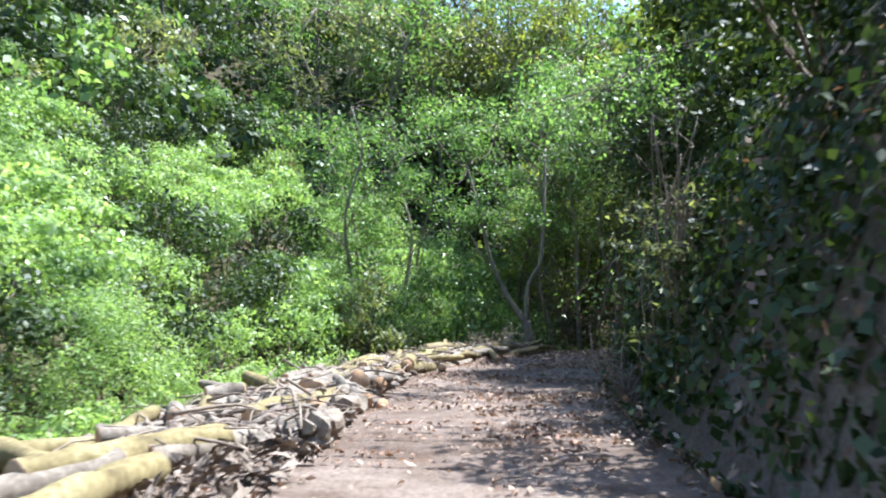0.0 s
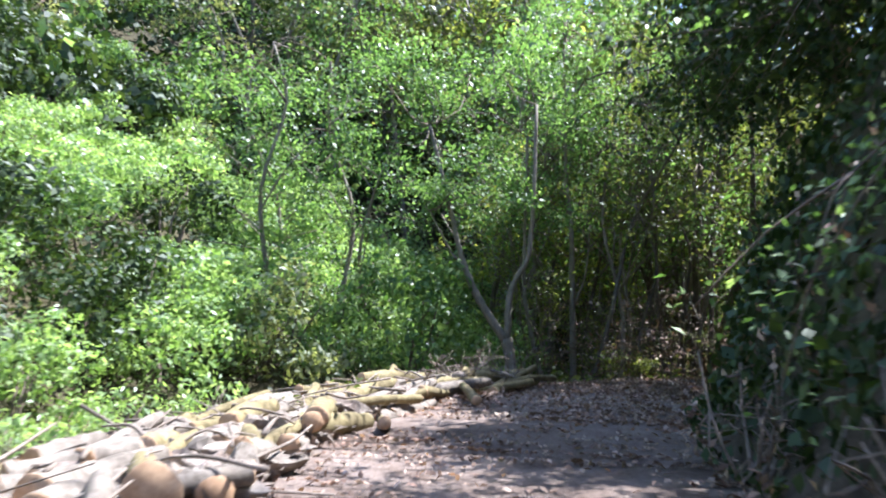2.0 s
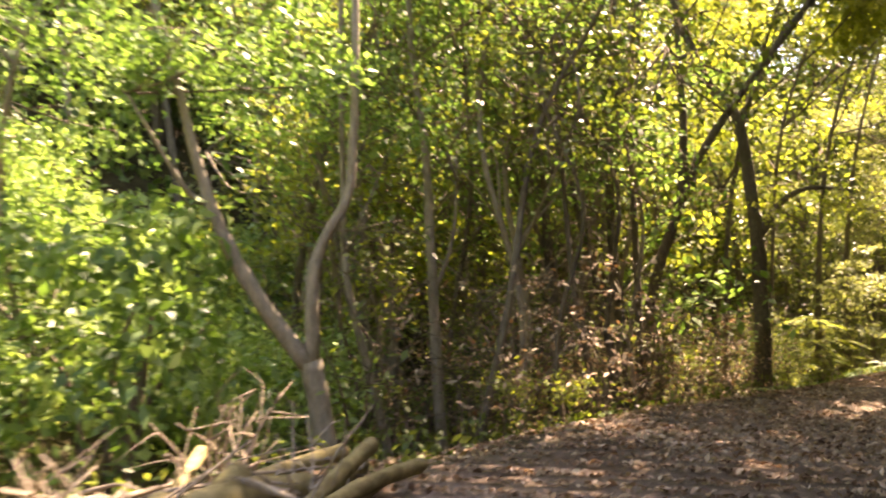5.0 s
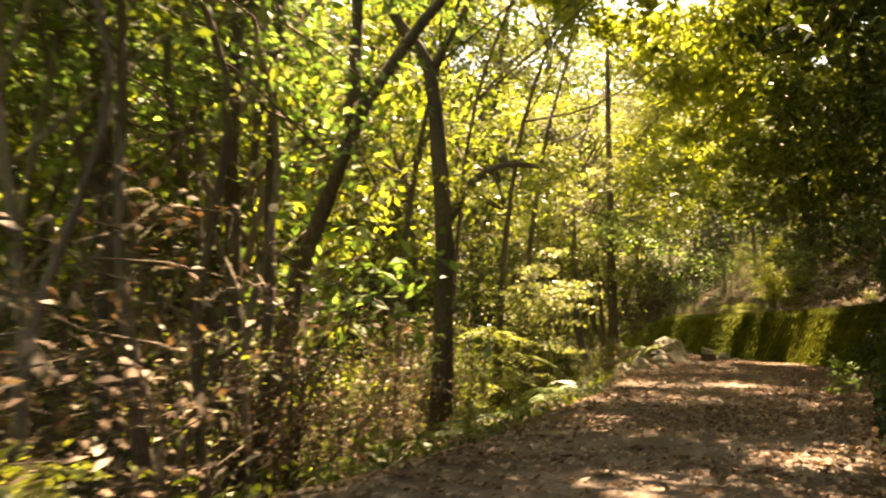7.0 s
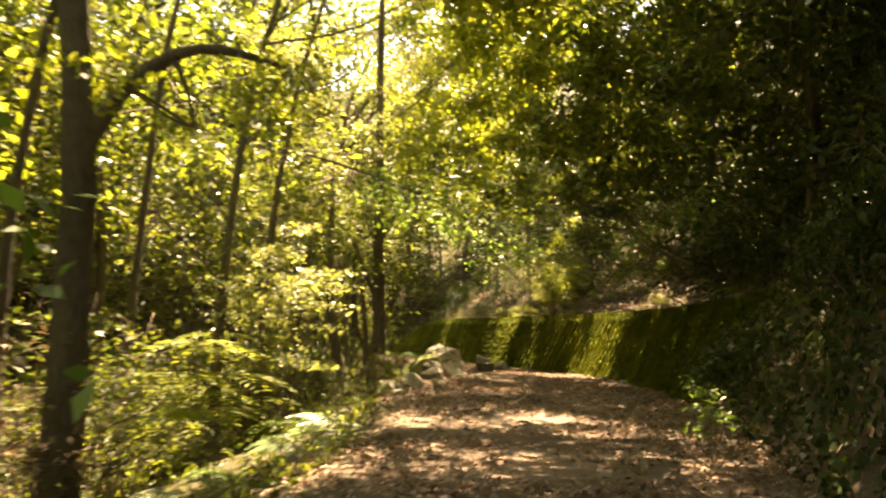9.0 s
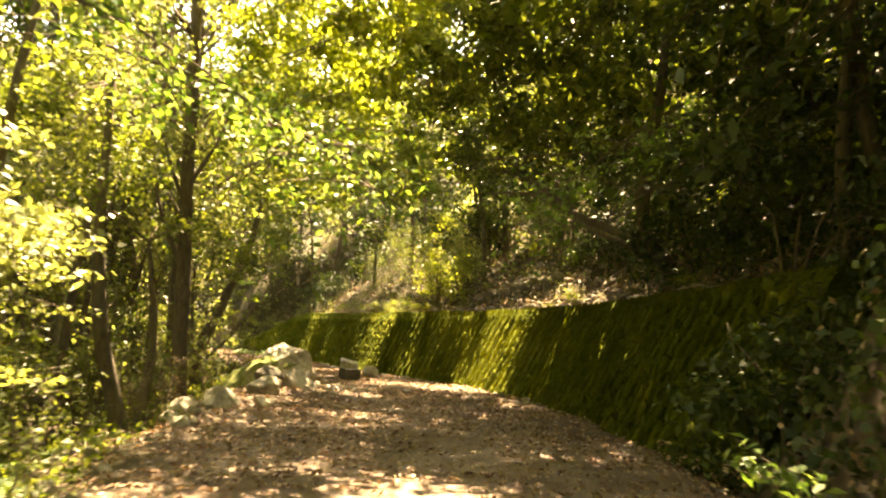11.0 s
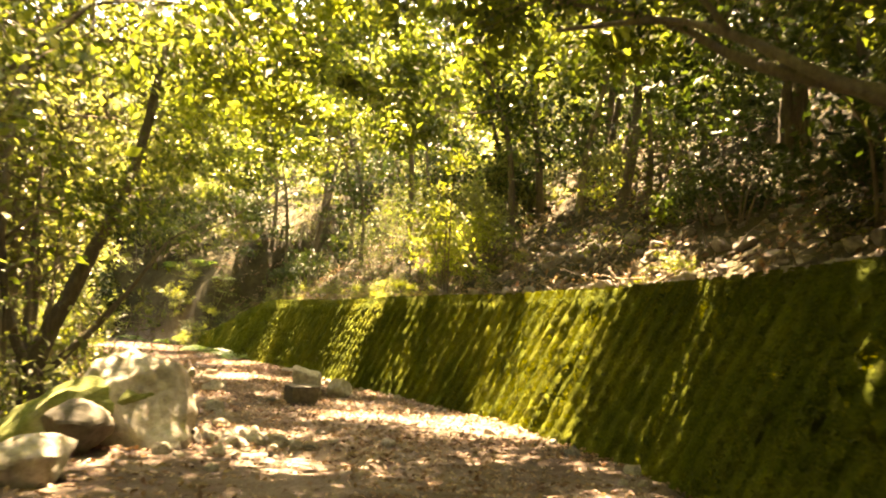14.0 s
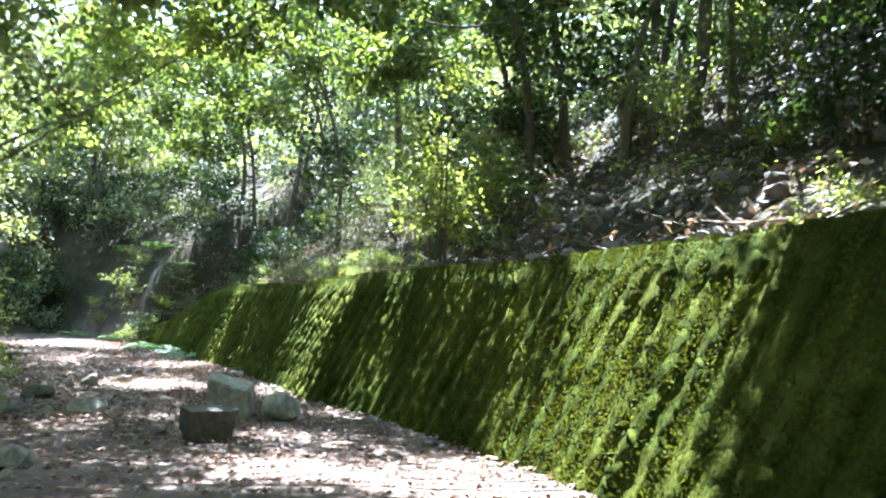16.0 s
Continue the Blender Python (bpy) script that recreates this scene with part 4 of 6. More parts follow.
UNDER = [sapling("sapling", "thin many-stemmed leafy undergrowth", 401, 900, 2.4, 1.0, 0.085, LEAF_TREE, 0.15, 5),
         sapling("sapling", "twiggy undergrowth with sparse leaves", 402, 480, 2.9, 1.0, 0.08, LEAF_TREE, 0.2, 6),
         sapling("sapling", "bright yellow-green undergrowth sprays", 403, 900, 1.9, 1.0, 0.095, LEAF_BRIGHT, 0.2, 4),
         sapling("sapling", "shade-dark evergreen shrubby undergrowth on the bank", 404, 1100, 2.0, 1.0, 0.09, LEAF_DARK, 0.1, 5),
         sapling("sapling", "brown twiggy undergrowth with withered leaves", 405, 420, 1.7, 0.9, 0.075, LEAF_DRY, 0.1, 6)]
TANGLE = [sapling("sapling", "tangle of thin bare stems with withered leaves", 411, 260, 3.4, 1.3, 0.075, LEAF_GREY, 0.1, 7, BARK, twigs=8),
          sapling("sapling", "thicket of thin brown stems with sparse leaves", 412, 420, 2.8, 1.2, 0.08, LEAF_TREE, 0.1, 7, BARK, twigs=9)]
BUSH = [shrub("vine_bush", "sunlit rounded bush smothered in vines", 501, 2500, 1.25, 1.5, 0.115, LEAF_VINE),
        shrub("shrub", "dense sunlit green bush", 502, 2200, 1.15, 1.7, 0.11, LEAF_SUNNY),
        shrub("vine_mound", "broad pale-green vine mound on a slope", 503, 2600, 1.5, 1.2, 0.125, LEAF_VINE, 0.55),
        shrub("evergreen_bush", "dark glossy evergreen bush", 504, 1400, 1.2, 1.8, 0.14, LEAF_DARK),
        shrub("grey_bush", "grey-green bush on the wooded slope", 506, 1300, 1.2, 1.7, 0.13, LEAF_GREY)]
WEED = shrub("weed", "low light-green weeds behind the logs", 507, 200, 0.4, 0.4, 0.07, LEAF_VINE, 0.4, 4)
FEATHER = shrub("shrub", "pale feathery young bush beside the logs", 505, 6500, 0.85, 1.35, 0.06, LEAF_VINE, 0.25)
stand(TALL, 27.0, 42.5)
stand(POLE[0], 4.4, 22.2)
stand(POLE[1], 6.2, 23.2)
stand(TANGLE[0], 5.6, 23.4)
stand(TANGLE[1], 7.4, 24.6)
for k, ob in enumerate(WOOD + UNDER + BUSH):
    x = [-14, -17, -12, 6, 30, -6, 5.5, 7.2, 9.0, 8.0, 6.4, -8, -9, -11, 4.6, 37.0][k]
    y = [30, 26, 36, 12, 46, 34, 26, 27.5, 27, 14.5, 25.6, 20, 17, 23, 10, 38.0][k]
    stand(ob, x, y, 40 * k)
stand(FEATHER, -3.9, 9.9, 20, 1.15)


def plant_out():
    lc = np.random.default_rng(900)

    def jitter(ob, x, y, a, b, sink=0.08, tilt=5):
        if ob in WOOD:
            z = gz(x, y)
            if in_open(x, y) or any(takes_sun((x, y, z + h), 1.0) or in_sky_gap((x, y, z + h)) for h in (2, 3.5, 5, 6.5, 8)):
                return
        elif in_open(x, y) or (x < 5 and y < 14 and any(takes_sun((x, y, gz(x, y) + h), 0.5) for h in (0.6, 1.3, 2.0))):
            return
        again(ob, x, y, lc.uniform(0, 360), lc.uniform(a, b), sink, tuple(lc.normal(0, tilt, 2)))

    def row_at(s):
        return TR[min(np.searchsorted(ARC, s), len(TR) - 1)]

    # sunlit hillside facing the first stretch
    spots = []
    for _ in range(6000):
        s = max(lc.uniform(-8, ARC_BEND + 7), arc_at(0.3, -2))
        d = 4.9 + 19 * lc.random() ** 1.2
        x, y, row, _h = track_point(s, d)
        if s > ARC_BEND - 1 and d < 5.0 or x > 2.2 + 0.12 * (y - 18) or (y < -1.5 * x - 1 and lc.random() < 0.6):
            continue
        if any((x - p) ** 2 + (y - q) ** 2 < (0.95 + 0.03 * d) ** 2 for p, q in spots):
            continue
        spots.append((x, y))
        # nearest row: darker bushes, their tone also carries the shade beneath them
        jitter(BUSH[int(lc.choice([1, 3, 3, 1, 0] if d < 6.2 else [0, 0, 1, 2, 2, 2, 3] if d < 15 else [3, 3, 3, 1, 4]))], x, y, *((0.55, 0.95) if d < 8 and y < 15 else (0.7, 1.15 + 0.045 * max(0, d - 9))), 0.15)
        if len(spots) > 260:
            break
    # low weeds behind the log pile
    own = np.random.default_rng(901)
    for k in range(60):
        y = own.uniform(4.5, 14)
        x, y, row, _h = track_point(arc_at(0.5, y), own.uniform(3.5, 4.9) - 1.1 * ease(8, 17, y))
        if k:
            again(WEED, x, y, own.uniform(0, 360), own.uniform(0.6, 1.3), 0.03)
        else:
            stand(WEED, x, y)
    # thicket of bushes and young trees where the hillside meets the wood
    for _ in range(900):
        x, y = lc.uniform(-5, 3.6), lc.uniform(20.8, 33)
        if any((x - p) ** 2 + (y - q) ** 2 < 1.25 ** 2 for p, q in spots) or x > 1.6 + 0.12 * (y - 18):
            continue
        spots.append((x, y))
        jitter(BUSH[int(lc.choice([0, 1, 0, 2, 2]))], x, y, 0.9, 1.5, 0.15)
    for _ in range(4):
        x, y = lc.uniform(-2.5, 1.5), lc.uniform(21, 26)
        again(WOOD[5], x, y, lc.uniform(0, 360), lc.uniform(0.5, 0.8), 0.1, tuple(lc.normal(0, 4, 2)))
    # woodland on the valley side past the bend
    n, spots = 0, []
    while n < 105:
        s, d = lc.uniform(ARC_BEND + 5, ARC_WALL_END + 4), lc.uniform(3.4, 17)
        if lc.random() < 0.3:
            d = lc.uniform(4.2, 7)
        x, y, row, _h = track_point(s, d)
        if (s < ARC_BEND + 8 and d < 5) or x < 1.2 + 0.1 * (y - 18) or any((x - p) ** 2 + (y - q) ** 2 < 1.1 for p, q in spots):
            n += 0.02
            continue
        spots.append((x, y))
        jitter(WOOD[int(lc.choice([5, 5, 4, 5] if s < ARC_BEND + 9 else [0, 1, 1, 2, 0, 4] if s < ARC_WALL + 3 else [4, 4, 0, 2, 4]))], x, y, 0.75, 1.25, 0.1, 4)
        n += 1
    for _ in range(125):
        s = lc.uniform(ARC_BEND + 3.5, ARC_WALL + 4)
        front = lc.random() < 0.22
        x, y, row, _h = track_point(s, row_at(s)[3] + (0.5 if front else 2.0) + abs(lc.normal(0, 0.3 if front else 2.6)))
        if x < 1.0 + 0.1 * (y - 18):
            continue
        jitter(UNDER[int(lc.choice([1, 4, 2] if front else [0, 0, 1, 1, 1, 2, 4]))], x, y, *((0.3, 0.55) if front else (0.7, 1.25)), 0.05, 6)
    for _ in range(45):
        s, d = lc.uniform(ARC_WALL + 4, ARC_WALL_END + 6), 2.9 + abs(lc.normal(0, 3.0))
        x, y, row, _h = track_point(s, d)
        jitter(UNDER[int(lc.choice([0, 0, 1, 2]))], x, y, 0.7, 1.2, 0.05, 6)
    for _ in range(26):
        s, d = lc.uniform(ARC_BEND + 4, ARC_WALL_END + 6), lc.uniform(5, 16)
        x, y, row, _h = track_point(s, d)
        jitter(BUSH[int(lc.choice([4, 1, 3]))], x, y, 0.8, 1.5, 0.15)
    # shaded bank, part of its shade put into the dark leaf colour
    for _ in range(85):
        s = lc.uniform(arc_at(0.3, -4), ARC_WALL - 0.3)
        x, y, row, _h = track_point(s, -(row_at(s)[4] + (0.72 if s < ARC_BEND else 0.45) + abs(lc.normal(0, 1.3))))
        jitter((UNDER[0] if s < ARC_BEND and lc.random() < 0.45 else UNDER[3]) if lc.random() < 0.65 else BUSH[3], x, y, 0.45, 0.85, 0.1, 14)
    for _ in range(58):
        s = lc.uniform(arc_at(0.3, 1), ARC_WALL - 0.5)
        early = s < ARC_BEND - 1
        x, y, row, _h = track_point(s, -(row_at(s)[4] + lc.uniform(1.5 if early else 1.0, 8)))
        jitter(WOOD[int(lc.choice([3, 5, 5, 0] if early else [3, 3, 3, 0]))], x, y, *((0.5, 0.75) if early else (0.8, 1.2)), 0.1, 7)
    # slope above the wall
    for _ in range(52):
        s = lc.uniform(ARC_WALL - 2, ARC_WALL_END + 10)
        x, y, row, _h = track_point(s, -(row_at(s)[4] + lc.uniform(3.6, 14)))
        jitter(WOOD[int(lc.choice([0, 1, 2, 4, 3]))], x, y, 0.7, 1.15, 0.1, 5)
    for _ in range(95):
        s = lc.uniform(ARC_WALL, ARC_WALL_END + 8)
        v = 2.6 + 9 * lc.random() ** 1.5
        if v < 5 and ARC_WALL + 5 < s < ARC_WALL + 16 and lc.random() < 0.75:
            continue
        x, y, row, _h = track_point(s, -(row_at(s)[4] + v))
        jitter(UNDER[int(lc.choice([0, 1, 3, 2, 0]))], x, y, 0.6, 1.15, 0.05, 6)
    for _ in range(40):
        s = lc.uniform(ARC_WALL - 2, ARC_WALL_END + 8)
        x, y, row, _h = track_point(s, -(row_at(s)[4] + lc.uniform(3.4, 11)))
        jitter(BUSH[int(lc.choice([4, 3, 3, 4]))], x, y, 0.7, 1.4, 0.1, 8)
    for _ in range(20):
        s = own.uniform(ARC_WALL - 2, ARC_WALL + 13)
        x, y, row, _h = track_point(s, -(row_at(s)[4] + own.uniform(4.0, 7.5)))
        jitter(WOOD[3], x, y, 0.7, 1.05, 0.1, 6)
    # tall trees that close the view over the valley
    for _ in range(20):
        s = own.uniform(ARC_BEND + 15, ARC_WALL + 6)
        x, y, row, _h = track_point(s, own.uniform(7, 17))
        jitter(WOOD[int(own.choice([0, 1, 4, 2]))], x, y, 0.9, 1.3, 0.1, 4)
    for _ in range(9):
        s = own.uniform(ARC_BEND + 5, ARC_BEND + 13)
        x, y, row, _h = track_point(s, row_at(s)[3] + own.uniform(0.9, 3.2))
        if x > 1.5 + 0.1 * (y - 18):
            jitter(UNDER[4], x, y, 0.8, 1.3, 0.05, 7)
    for _ in range(9):
        s = own.uniform(ARC_WALL + 11, ARC_WALL + 21)
        x, y, row, _h = track_point(s, -(row_at(s)[4] + own.uniform(4.2, 9)))
        jitter(WOOD[3], x, y, 0.75, 1.1, 0.1, 6)
    for _ in range(3):
        x, y = own.uniform(3.5, 7.5), own.uniform(27.5, 31)
        again(WOOD[5], x, y, own.uniform(0, 360), own.uniform(1.35, 1.7), 0.1, tuple(own.normal(0, 3, 2)))
    # tangle of thin stems along the valley edge of the track
    for _ in range(30):
        s = own.uniform(ARC_BEND + 5.5, ARC_BEND + 12.5)
        x, y, row, _h = track_point(s, row_at(s)[3] + own.uniform(0.7, 5.5))
        if x > 2.0 + 0.1 * (y - 18) and not in_open(x, y):
            again(POLE[int(own.integers(0, 2))], x, y, own.uniform(0, 360), own.uniform(0.75, 1.25), 0.1, tuple(own.normal(0, 5, 2)))
    for k in range(13):
        s = own.uniform(ARC_BEND + 6, ARC_BEND + 12.5)
        x, y, row, _h = track_point(s, row_at(s)[3] + 0.6 + 4.2 * own.random() ** 1.3)
        if x > 1.6 + 0.1 * (y - 18):
            jitter(TANGLE[k % 2], x, y, 0.7, 1.2, 0.05, 9)
    # wood that closes the view between hill and bend
    for _ in range(14):
        x, y = own.uniform(4.0, 10.0), own.uniform(31, 38)
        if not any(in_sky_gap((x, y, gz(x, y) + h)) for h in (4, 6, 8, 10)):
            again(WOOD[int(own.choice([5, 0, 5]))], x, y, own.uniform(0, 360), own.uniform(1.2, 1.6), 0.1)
    for _ in range(30):
        s = own.uniform(ARC_WALL - 8, ARC_WALL + 13)
        x, y, row, _h = track_point(s, own.uniform(10.5, 17))
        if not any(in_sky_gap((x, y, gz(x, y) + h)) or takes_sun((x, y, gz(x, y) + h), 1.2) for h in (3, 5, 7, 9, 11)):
            again(WOOD[int(own.choice([0, 1, 2, 1]))], x, y, own.uniform(0, 360), own.uniform(1.3, 1.75), 0.1)
    for x, y in ((25.0, 43.5), (27.4, 45.0), (29.5, 44.2), (26.0, 47.5), (31.0, 47.0), (28.6, 49.0), (33.0, 50.0), (23.6, 46.0), (30.4, 51.5), (24.8, 50.0), (21.6, 47.5), (10.6, 37.0)):
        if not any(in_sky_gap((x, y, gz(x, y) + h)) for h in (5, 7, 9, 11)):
            again(TALL, x, y, own.uniform(0, 360), own.uniform(0.85, 1.15), 0.1, tuple(own.normal(0, 3, 2)))
    # dark trees leaning out of the bank before the wall
    for _ in range(13):
        s = own.uniform(ARC_WALL - 13, ARC_WALL + 2)
        x, y, row, _h = track_point(s, -(row_at(s)[4] + own.uniform(1.3, 4.5)))
        jitter(WOOD[3], x, y, 0.7, 1.1, 0.1, 8)
    # greenery hanging over the far end of the wall
    for _ in range(26):
        s = own.uniform(ARC_WALL + 15, ARC_WALL_END)
        x, y, row, _h = track_point(s, -(row_at(s)[4] + own.uniform(1.0, 1.4)))
        again(UNDER[int(own.choice([0, 2, 1]))], x, y, own.uniform(0, 360), own.uniform(0.16, 0.32), 0.03, tuple(own.normal(0, 14, 2)), row[2] + WALL_H * float(wall_share(s)))
    for _ in range(8):
        s = lc.uniform(ARC_WALL - 2.5, ARC_WALL + 4)
        x, y, row, _h = track_point(s, -(row_at(s)[4] + lc.uniform(2.6, 4.5)))
        jitter(BUSH[3], x, y, 0.6, 1.0, 0.1, 10)
    for _ in range(46):
        s = lc.uniform(ARC_WALL + 1, ARC_WALL_END)
        if ARC_WALL + 5 < s < ARC_WALL + 14 and lc.random() < 0.7:
            continue
        x, y, row, _h = track_point(s, -(row_at(s)[4] + lc.uniform(1.5, 3.2)))
        jitter(UNDER[int(lc.choice([0, 1, 2, 4]))], x, y, 0.2, 0.5, 0.03, 12)
    for _ in range(14):
        s = lc.uniform(ARC_WALL_END - 3, ARC_WALL_END + 2)
        x, y, row, _h = track_point(s, -(row_at(s)[4] + lc.uniform(-0.1, 1.5)))
        jitter(UNDER[int(lc.choice([0, 3, 2]))], x, y, 0.4, 0.8, 0.05, 8)
    # taller trees along the crest of the hill
    for k in range(34):
        x, y = (lc.uniform(-9, 8), lc.uniform(33, 44)) if k < 20 else (lc.uniform(-1, 6.5), lc.uniform(36, 44))
        again(WOOD[int(lc.choice([5, 2, 5, 4]))], x, y, lc.uniform(0, 360), lc.uniform(1.0, 1.4 if k < 20 else 1.7), 0.1, tuple(lc.normal(0, 4, 2)))
    # where the track bends out of sight
    for _ in range(34):
        x, y = lc.normal(43, 4), lc.normal(63, 3)
        jitter(BUSH[int(lc.choice([4, 3, 3]))], x, y, 0.9, 1.5, 0.1)
        jitter(WOOD[int(lc.choice([0, 4]))], x + 1, y + 2, 0.7, 1.1, 0.1)


plant_out()


def frond_shrub(label, seed, tiers, material, wide=0.45):
    """Bent stems that end in flat whorls of feathered leaves. tiers: height, reach and number of leaves."""
    lc = np.random.default_rng(seed)
    ob = tagged(new("shrub"), label, "shrub")
    quads, woods = [], []
    for z, reach, count in tiers:
        for _ in range(2):
            hub = np.array([lc.normal(0, wide), lc.normal(0, wide), z * lc.uniform(0.8, 1.15)])
            woods.append(tube(curve_points([(hub[0] * 0.1, hub[1] * 0.1, -0.1), hub * [0.5, 0.5, 0.55] + lc.normal(0, 0.05, 3), hub], 3), np.linspace(0.018, 0.007, 7), 5))
            for k in range(count):
                a = 2 * np.pi * k / count + lc.normal(0, 0.2)
                out, side = np.array([math.cos(a), math.sin(a), 0]), np.array([-math.sin(a), math.cos(a), 0])
                ln = reach * lc.uniform(0.65, 1.1)
                rib = [hub + out * ln * w + np.array([0, 0, ln * (0.22 * w - 0.42 * w * w)]) for w in (0, 0.5, 1)]
                woods.append(tube(curve_points(rib, 2), np.linspace(0.005, 0.002, 5), 3))
                for j in range(7):
                    w = 0.22 + 0.78 * j / 6
                    c = hub + out * ln * w + np.array([0, 0, ln * (0.22 * w - 0.42 * w * w)])
                    q = ln * 0.4 * (1.05 - 0.65 * abs(w - 0.5))
                    for sgn in (-1, 1):
                        tip = c + (side * sgn * 0.85 + out * 0.5) * q + np.array([0, 0, lc.normal(-0.12, 0.06)]) * q
                        h = out * q * 0.19
                        quads.append([c, (c + tip) / 2 - h + [0, 0, 0.01], tip, (c + tip) / 2 + h + [0, 0, 0.01]])
    part("crown", quads_mesh("crown", np.array(quads), material), ob)
    v, f = join(woods)
    tagged(part("stem", mesh_from("stem", v.tolist(), f, TWIG), ob), kind="stuff")
    return ob


def build_single_plants():
    """Plants that stand out by themselves."""
    for label, seed, tiers, x, y, turn in (
            ("low bright shrub with layered feathery leaves", 601, [(0.7, 0.7, 6), (1.1, 0.9, 7), (1.55, 0.7, 6)], 15.2, 31.2, 0),
            ("bright shrub with layered feathery leaves beside the track", 602, [(0.7, 0.7, 6), (1.15, 0.85, 7), (1.7, 0.65, 6)], 16.5, 32.5, 60),
            ("bright feathery shrub on the slope below the track", 607, [(0.7, 0.6, 8), (1.1, 0.7, 9)], 14.4, 31.4, 80)):
        stand(frond_shrub(label, seed, tiers, LEAF_BRIGHT), x, y, turn)
    ob = sapling("sapling", "young tree with pale layered sprays", 603, 3000, 3.6, 1.35, 0.11, LEAF_GREY, 0.45, 5, flat=0.03)
    stand(ob, 17.4, 32.2, 100)
    ob = sapling("sapling", "light green sapling rooted on top of the wall", 604, 3600, 3.3, 1.15, 0.1, LEAF_BRIGHT, 0.22, 7)
    x, y = 35.35, 37.75
    ob.matrix_basis = pose(x, y, gz(x, y) - 0.05, 0, 0, 0)
    ob = sapling("shrub", "leafy sprig at the foot of the bank", 605, 240, 0.7, 0.35, 0.09, LEAF_SUNNY, 0.3, 4)
    stand(ob, 17.1, 24.6, 0)


build_single_plants()


def fern_mesh(seed, fronds=11, ln=0.55):
    """Arching fronds with two rows of leaflets."""
    lc = np.random.default_rng(seed)
    quads = []
    for k in range(fronds):
        a = 2 * np.pi * k / fronds + lc.normal(0, 0.2)
        out = np.array([math.cos(a), math.sin(a), 0])
        side = np.array([-out[1], out[0], 0])
        l = ln * lc.uniform(0.7, 1.2)
        for j in range(11):
            w = 0.15 + 0.85 * j / 10
            c = out * l * w + np.array([0, 0, l * (0.9 * w - 0.85 * w * w)])
            q = 0.24 * l * math.sin(math.pi * min(1, w * 0.92 + 0.05)) + 0.02
            for sgn in (-1, 1):
                tip = c + side * sgn * q + out * q * 0.35 - [0, 0, q * 0.25]
                h = out * l * 0.04
                quads.append([c - h, (c + tip) / 2 - h * 1.1, tip, (c + tip) / 2 + h * 1.1])
    return quads_mesh("fern", np.array(quads), LEAF_SUNNY)


def build_ferns():
    lc = np.random.default_rng(640)
    kinds = [fern_mesh(1), fern_mesh(2, 8, 0.4), fern_mesh(3, 13, 0.65)]
    spots = []
    for _ in range(18):
        s = lc.uniform(ARC_BEND + 7, ARC_WALL + 2)
        x, y, row, _h = track_point(s, TR[np.searchsorted(ARC, s), 3] + lc.uniform(0.7, 2.2))
        spots.append((x, y))
    for _ in range(24):
        s = lc.uniform(ARC_WALL_END - 9, ARC_WALL_END + 3)
        x, y, row, _h = track_point(s, -(TR[min(np.searchsorted(ARC, s), len(TR) - 1), 4] + lc.choice([-0.2, 1.6]) + lc.normal(0, 0.15)))
        spots.append((x, y))
    for x, y in spots:
        ob = tagged(new("fern", kinds[int(lc.integers(0, 3))]), "green fern growing on the verge", "fern", "ferns")
        k = lc.uniform(0.7, 1.3)
        ob.matrix_basis = pose(x, y, gz(x, y) - 0.02, *lc.normal(0, 8, 2), lc.uniform(0, 360)) @ Matrix.Diagonal((k, k, k, 1))


build_ferns()


# ---- woods farther off and the low growth that covers the slopes ----
def build_far_woods():
    lc = np.random.default_rng(70)
    green, dark, dull = [], [], []
    step = 2.35
    for gx in np.arange(-48, 78, step):
        for gy in np.arange(-8, 96, step):
            x, y = gx + lc.uniform(-0.9, 0.9), gy + lc.uniform(-0.9, 0.9)
            i, d = nearest(x, y)
            d = float(d[0])
            if abs(d) < (14.5 if d > 0 else 10) or abs(d) > ((40 if y < 48 else 30) if d > 0 else 22) or y < -1.4 * x - 12:
                continue
            r, h = lc.uniform(1.4, 2.3), lc.uniform(1.6, 3.8)
            if d > 0 and x > 11:
                r, h = 1.2 * r, 2.0 * h
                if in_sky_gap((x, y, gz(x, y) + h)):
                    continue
            pts, face = dome_points(lc, 300 if d > 0 else 170, r, h)
            pts += [x, y, gz(x, y) - 0.3]
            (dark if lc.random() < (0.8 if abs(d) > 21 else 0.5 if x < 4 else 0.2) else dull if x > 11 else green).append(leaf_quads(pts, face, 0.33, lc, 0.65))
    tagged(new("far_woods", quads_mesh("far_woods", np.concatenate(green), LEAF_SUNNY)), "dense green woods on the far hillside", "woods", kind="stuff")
    tagged(new("far_woods", quads_mesh("far_woods", np.concatenate(dull), LEAF_GREY)), "grey-green woods beyond the track", "woods", kind="stuff")
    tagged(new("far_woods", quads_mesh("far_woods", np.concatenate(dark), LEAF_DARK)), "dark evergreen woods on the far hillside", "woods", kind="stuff")


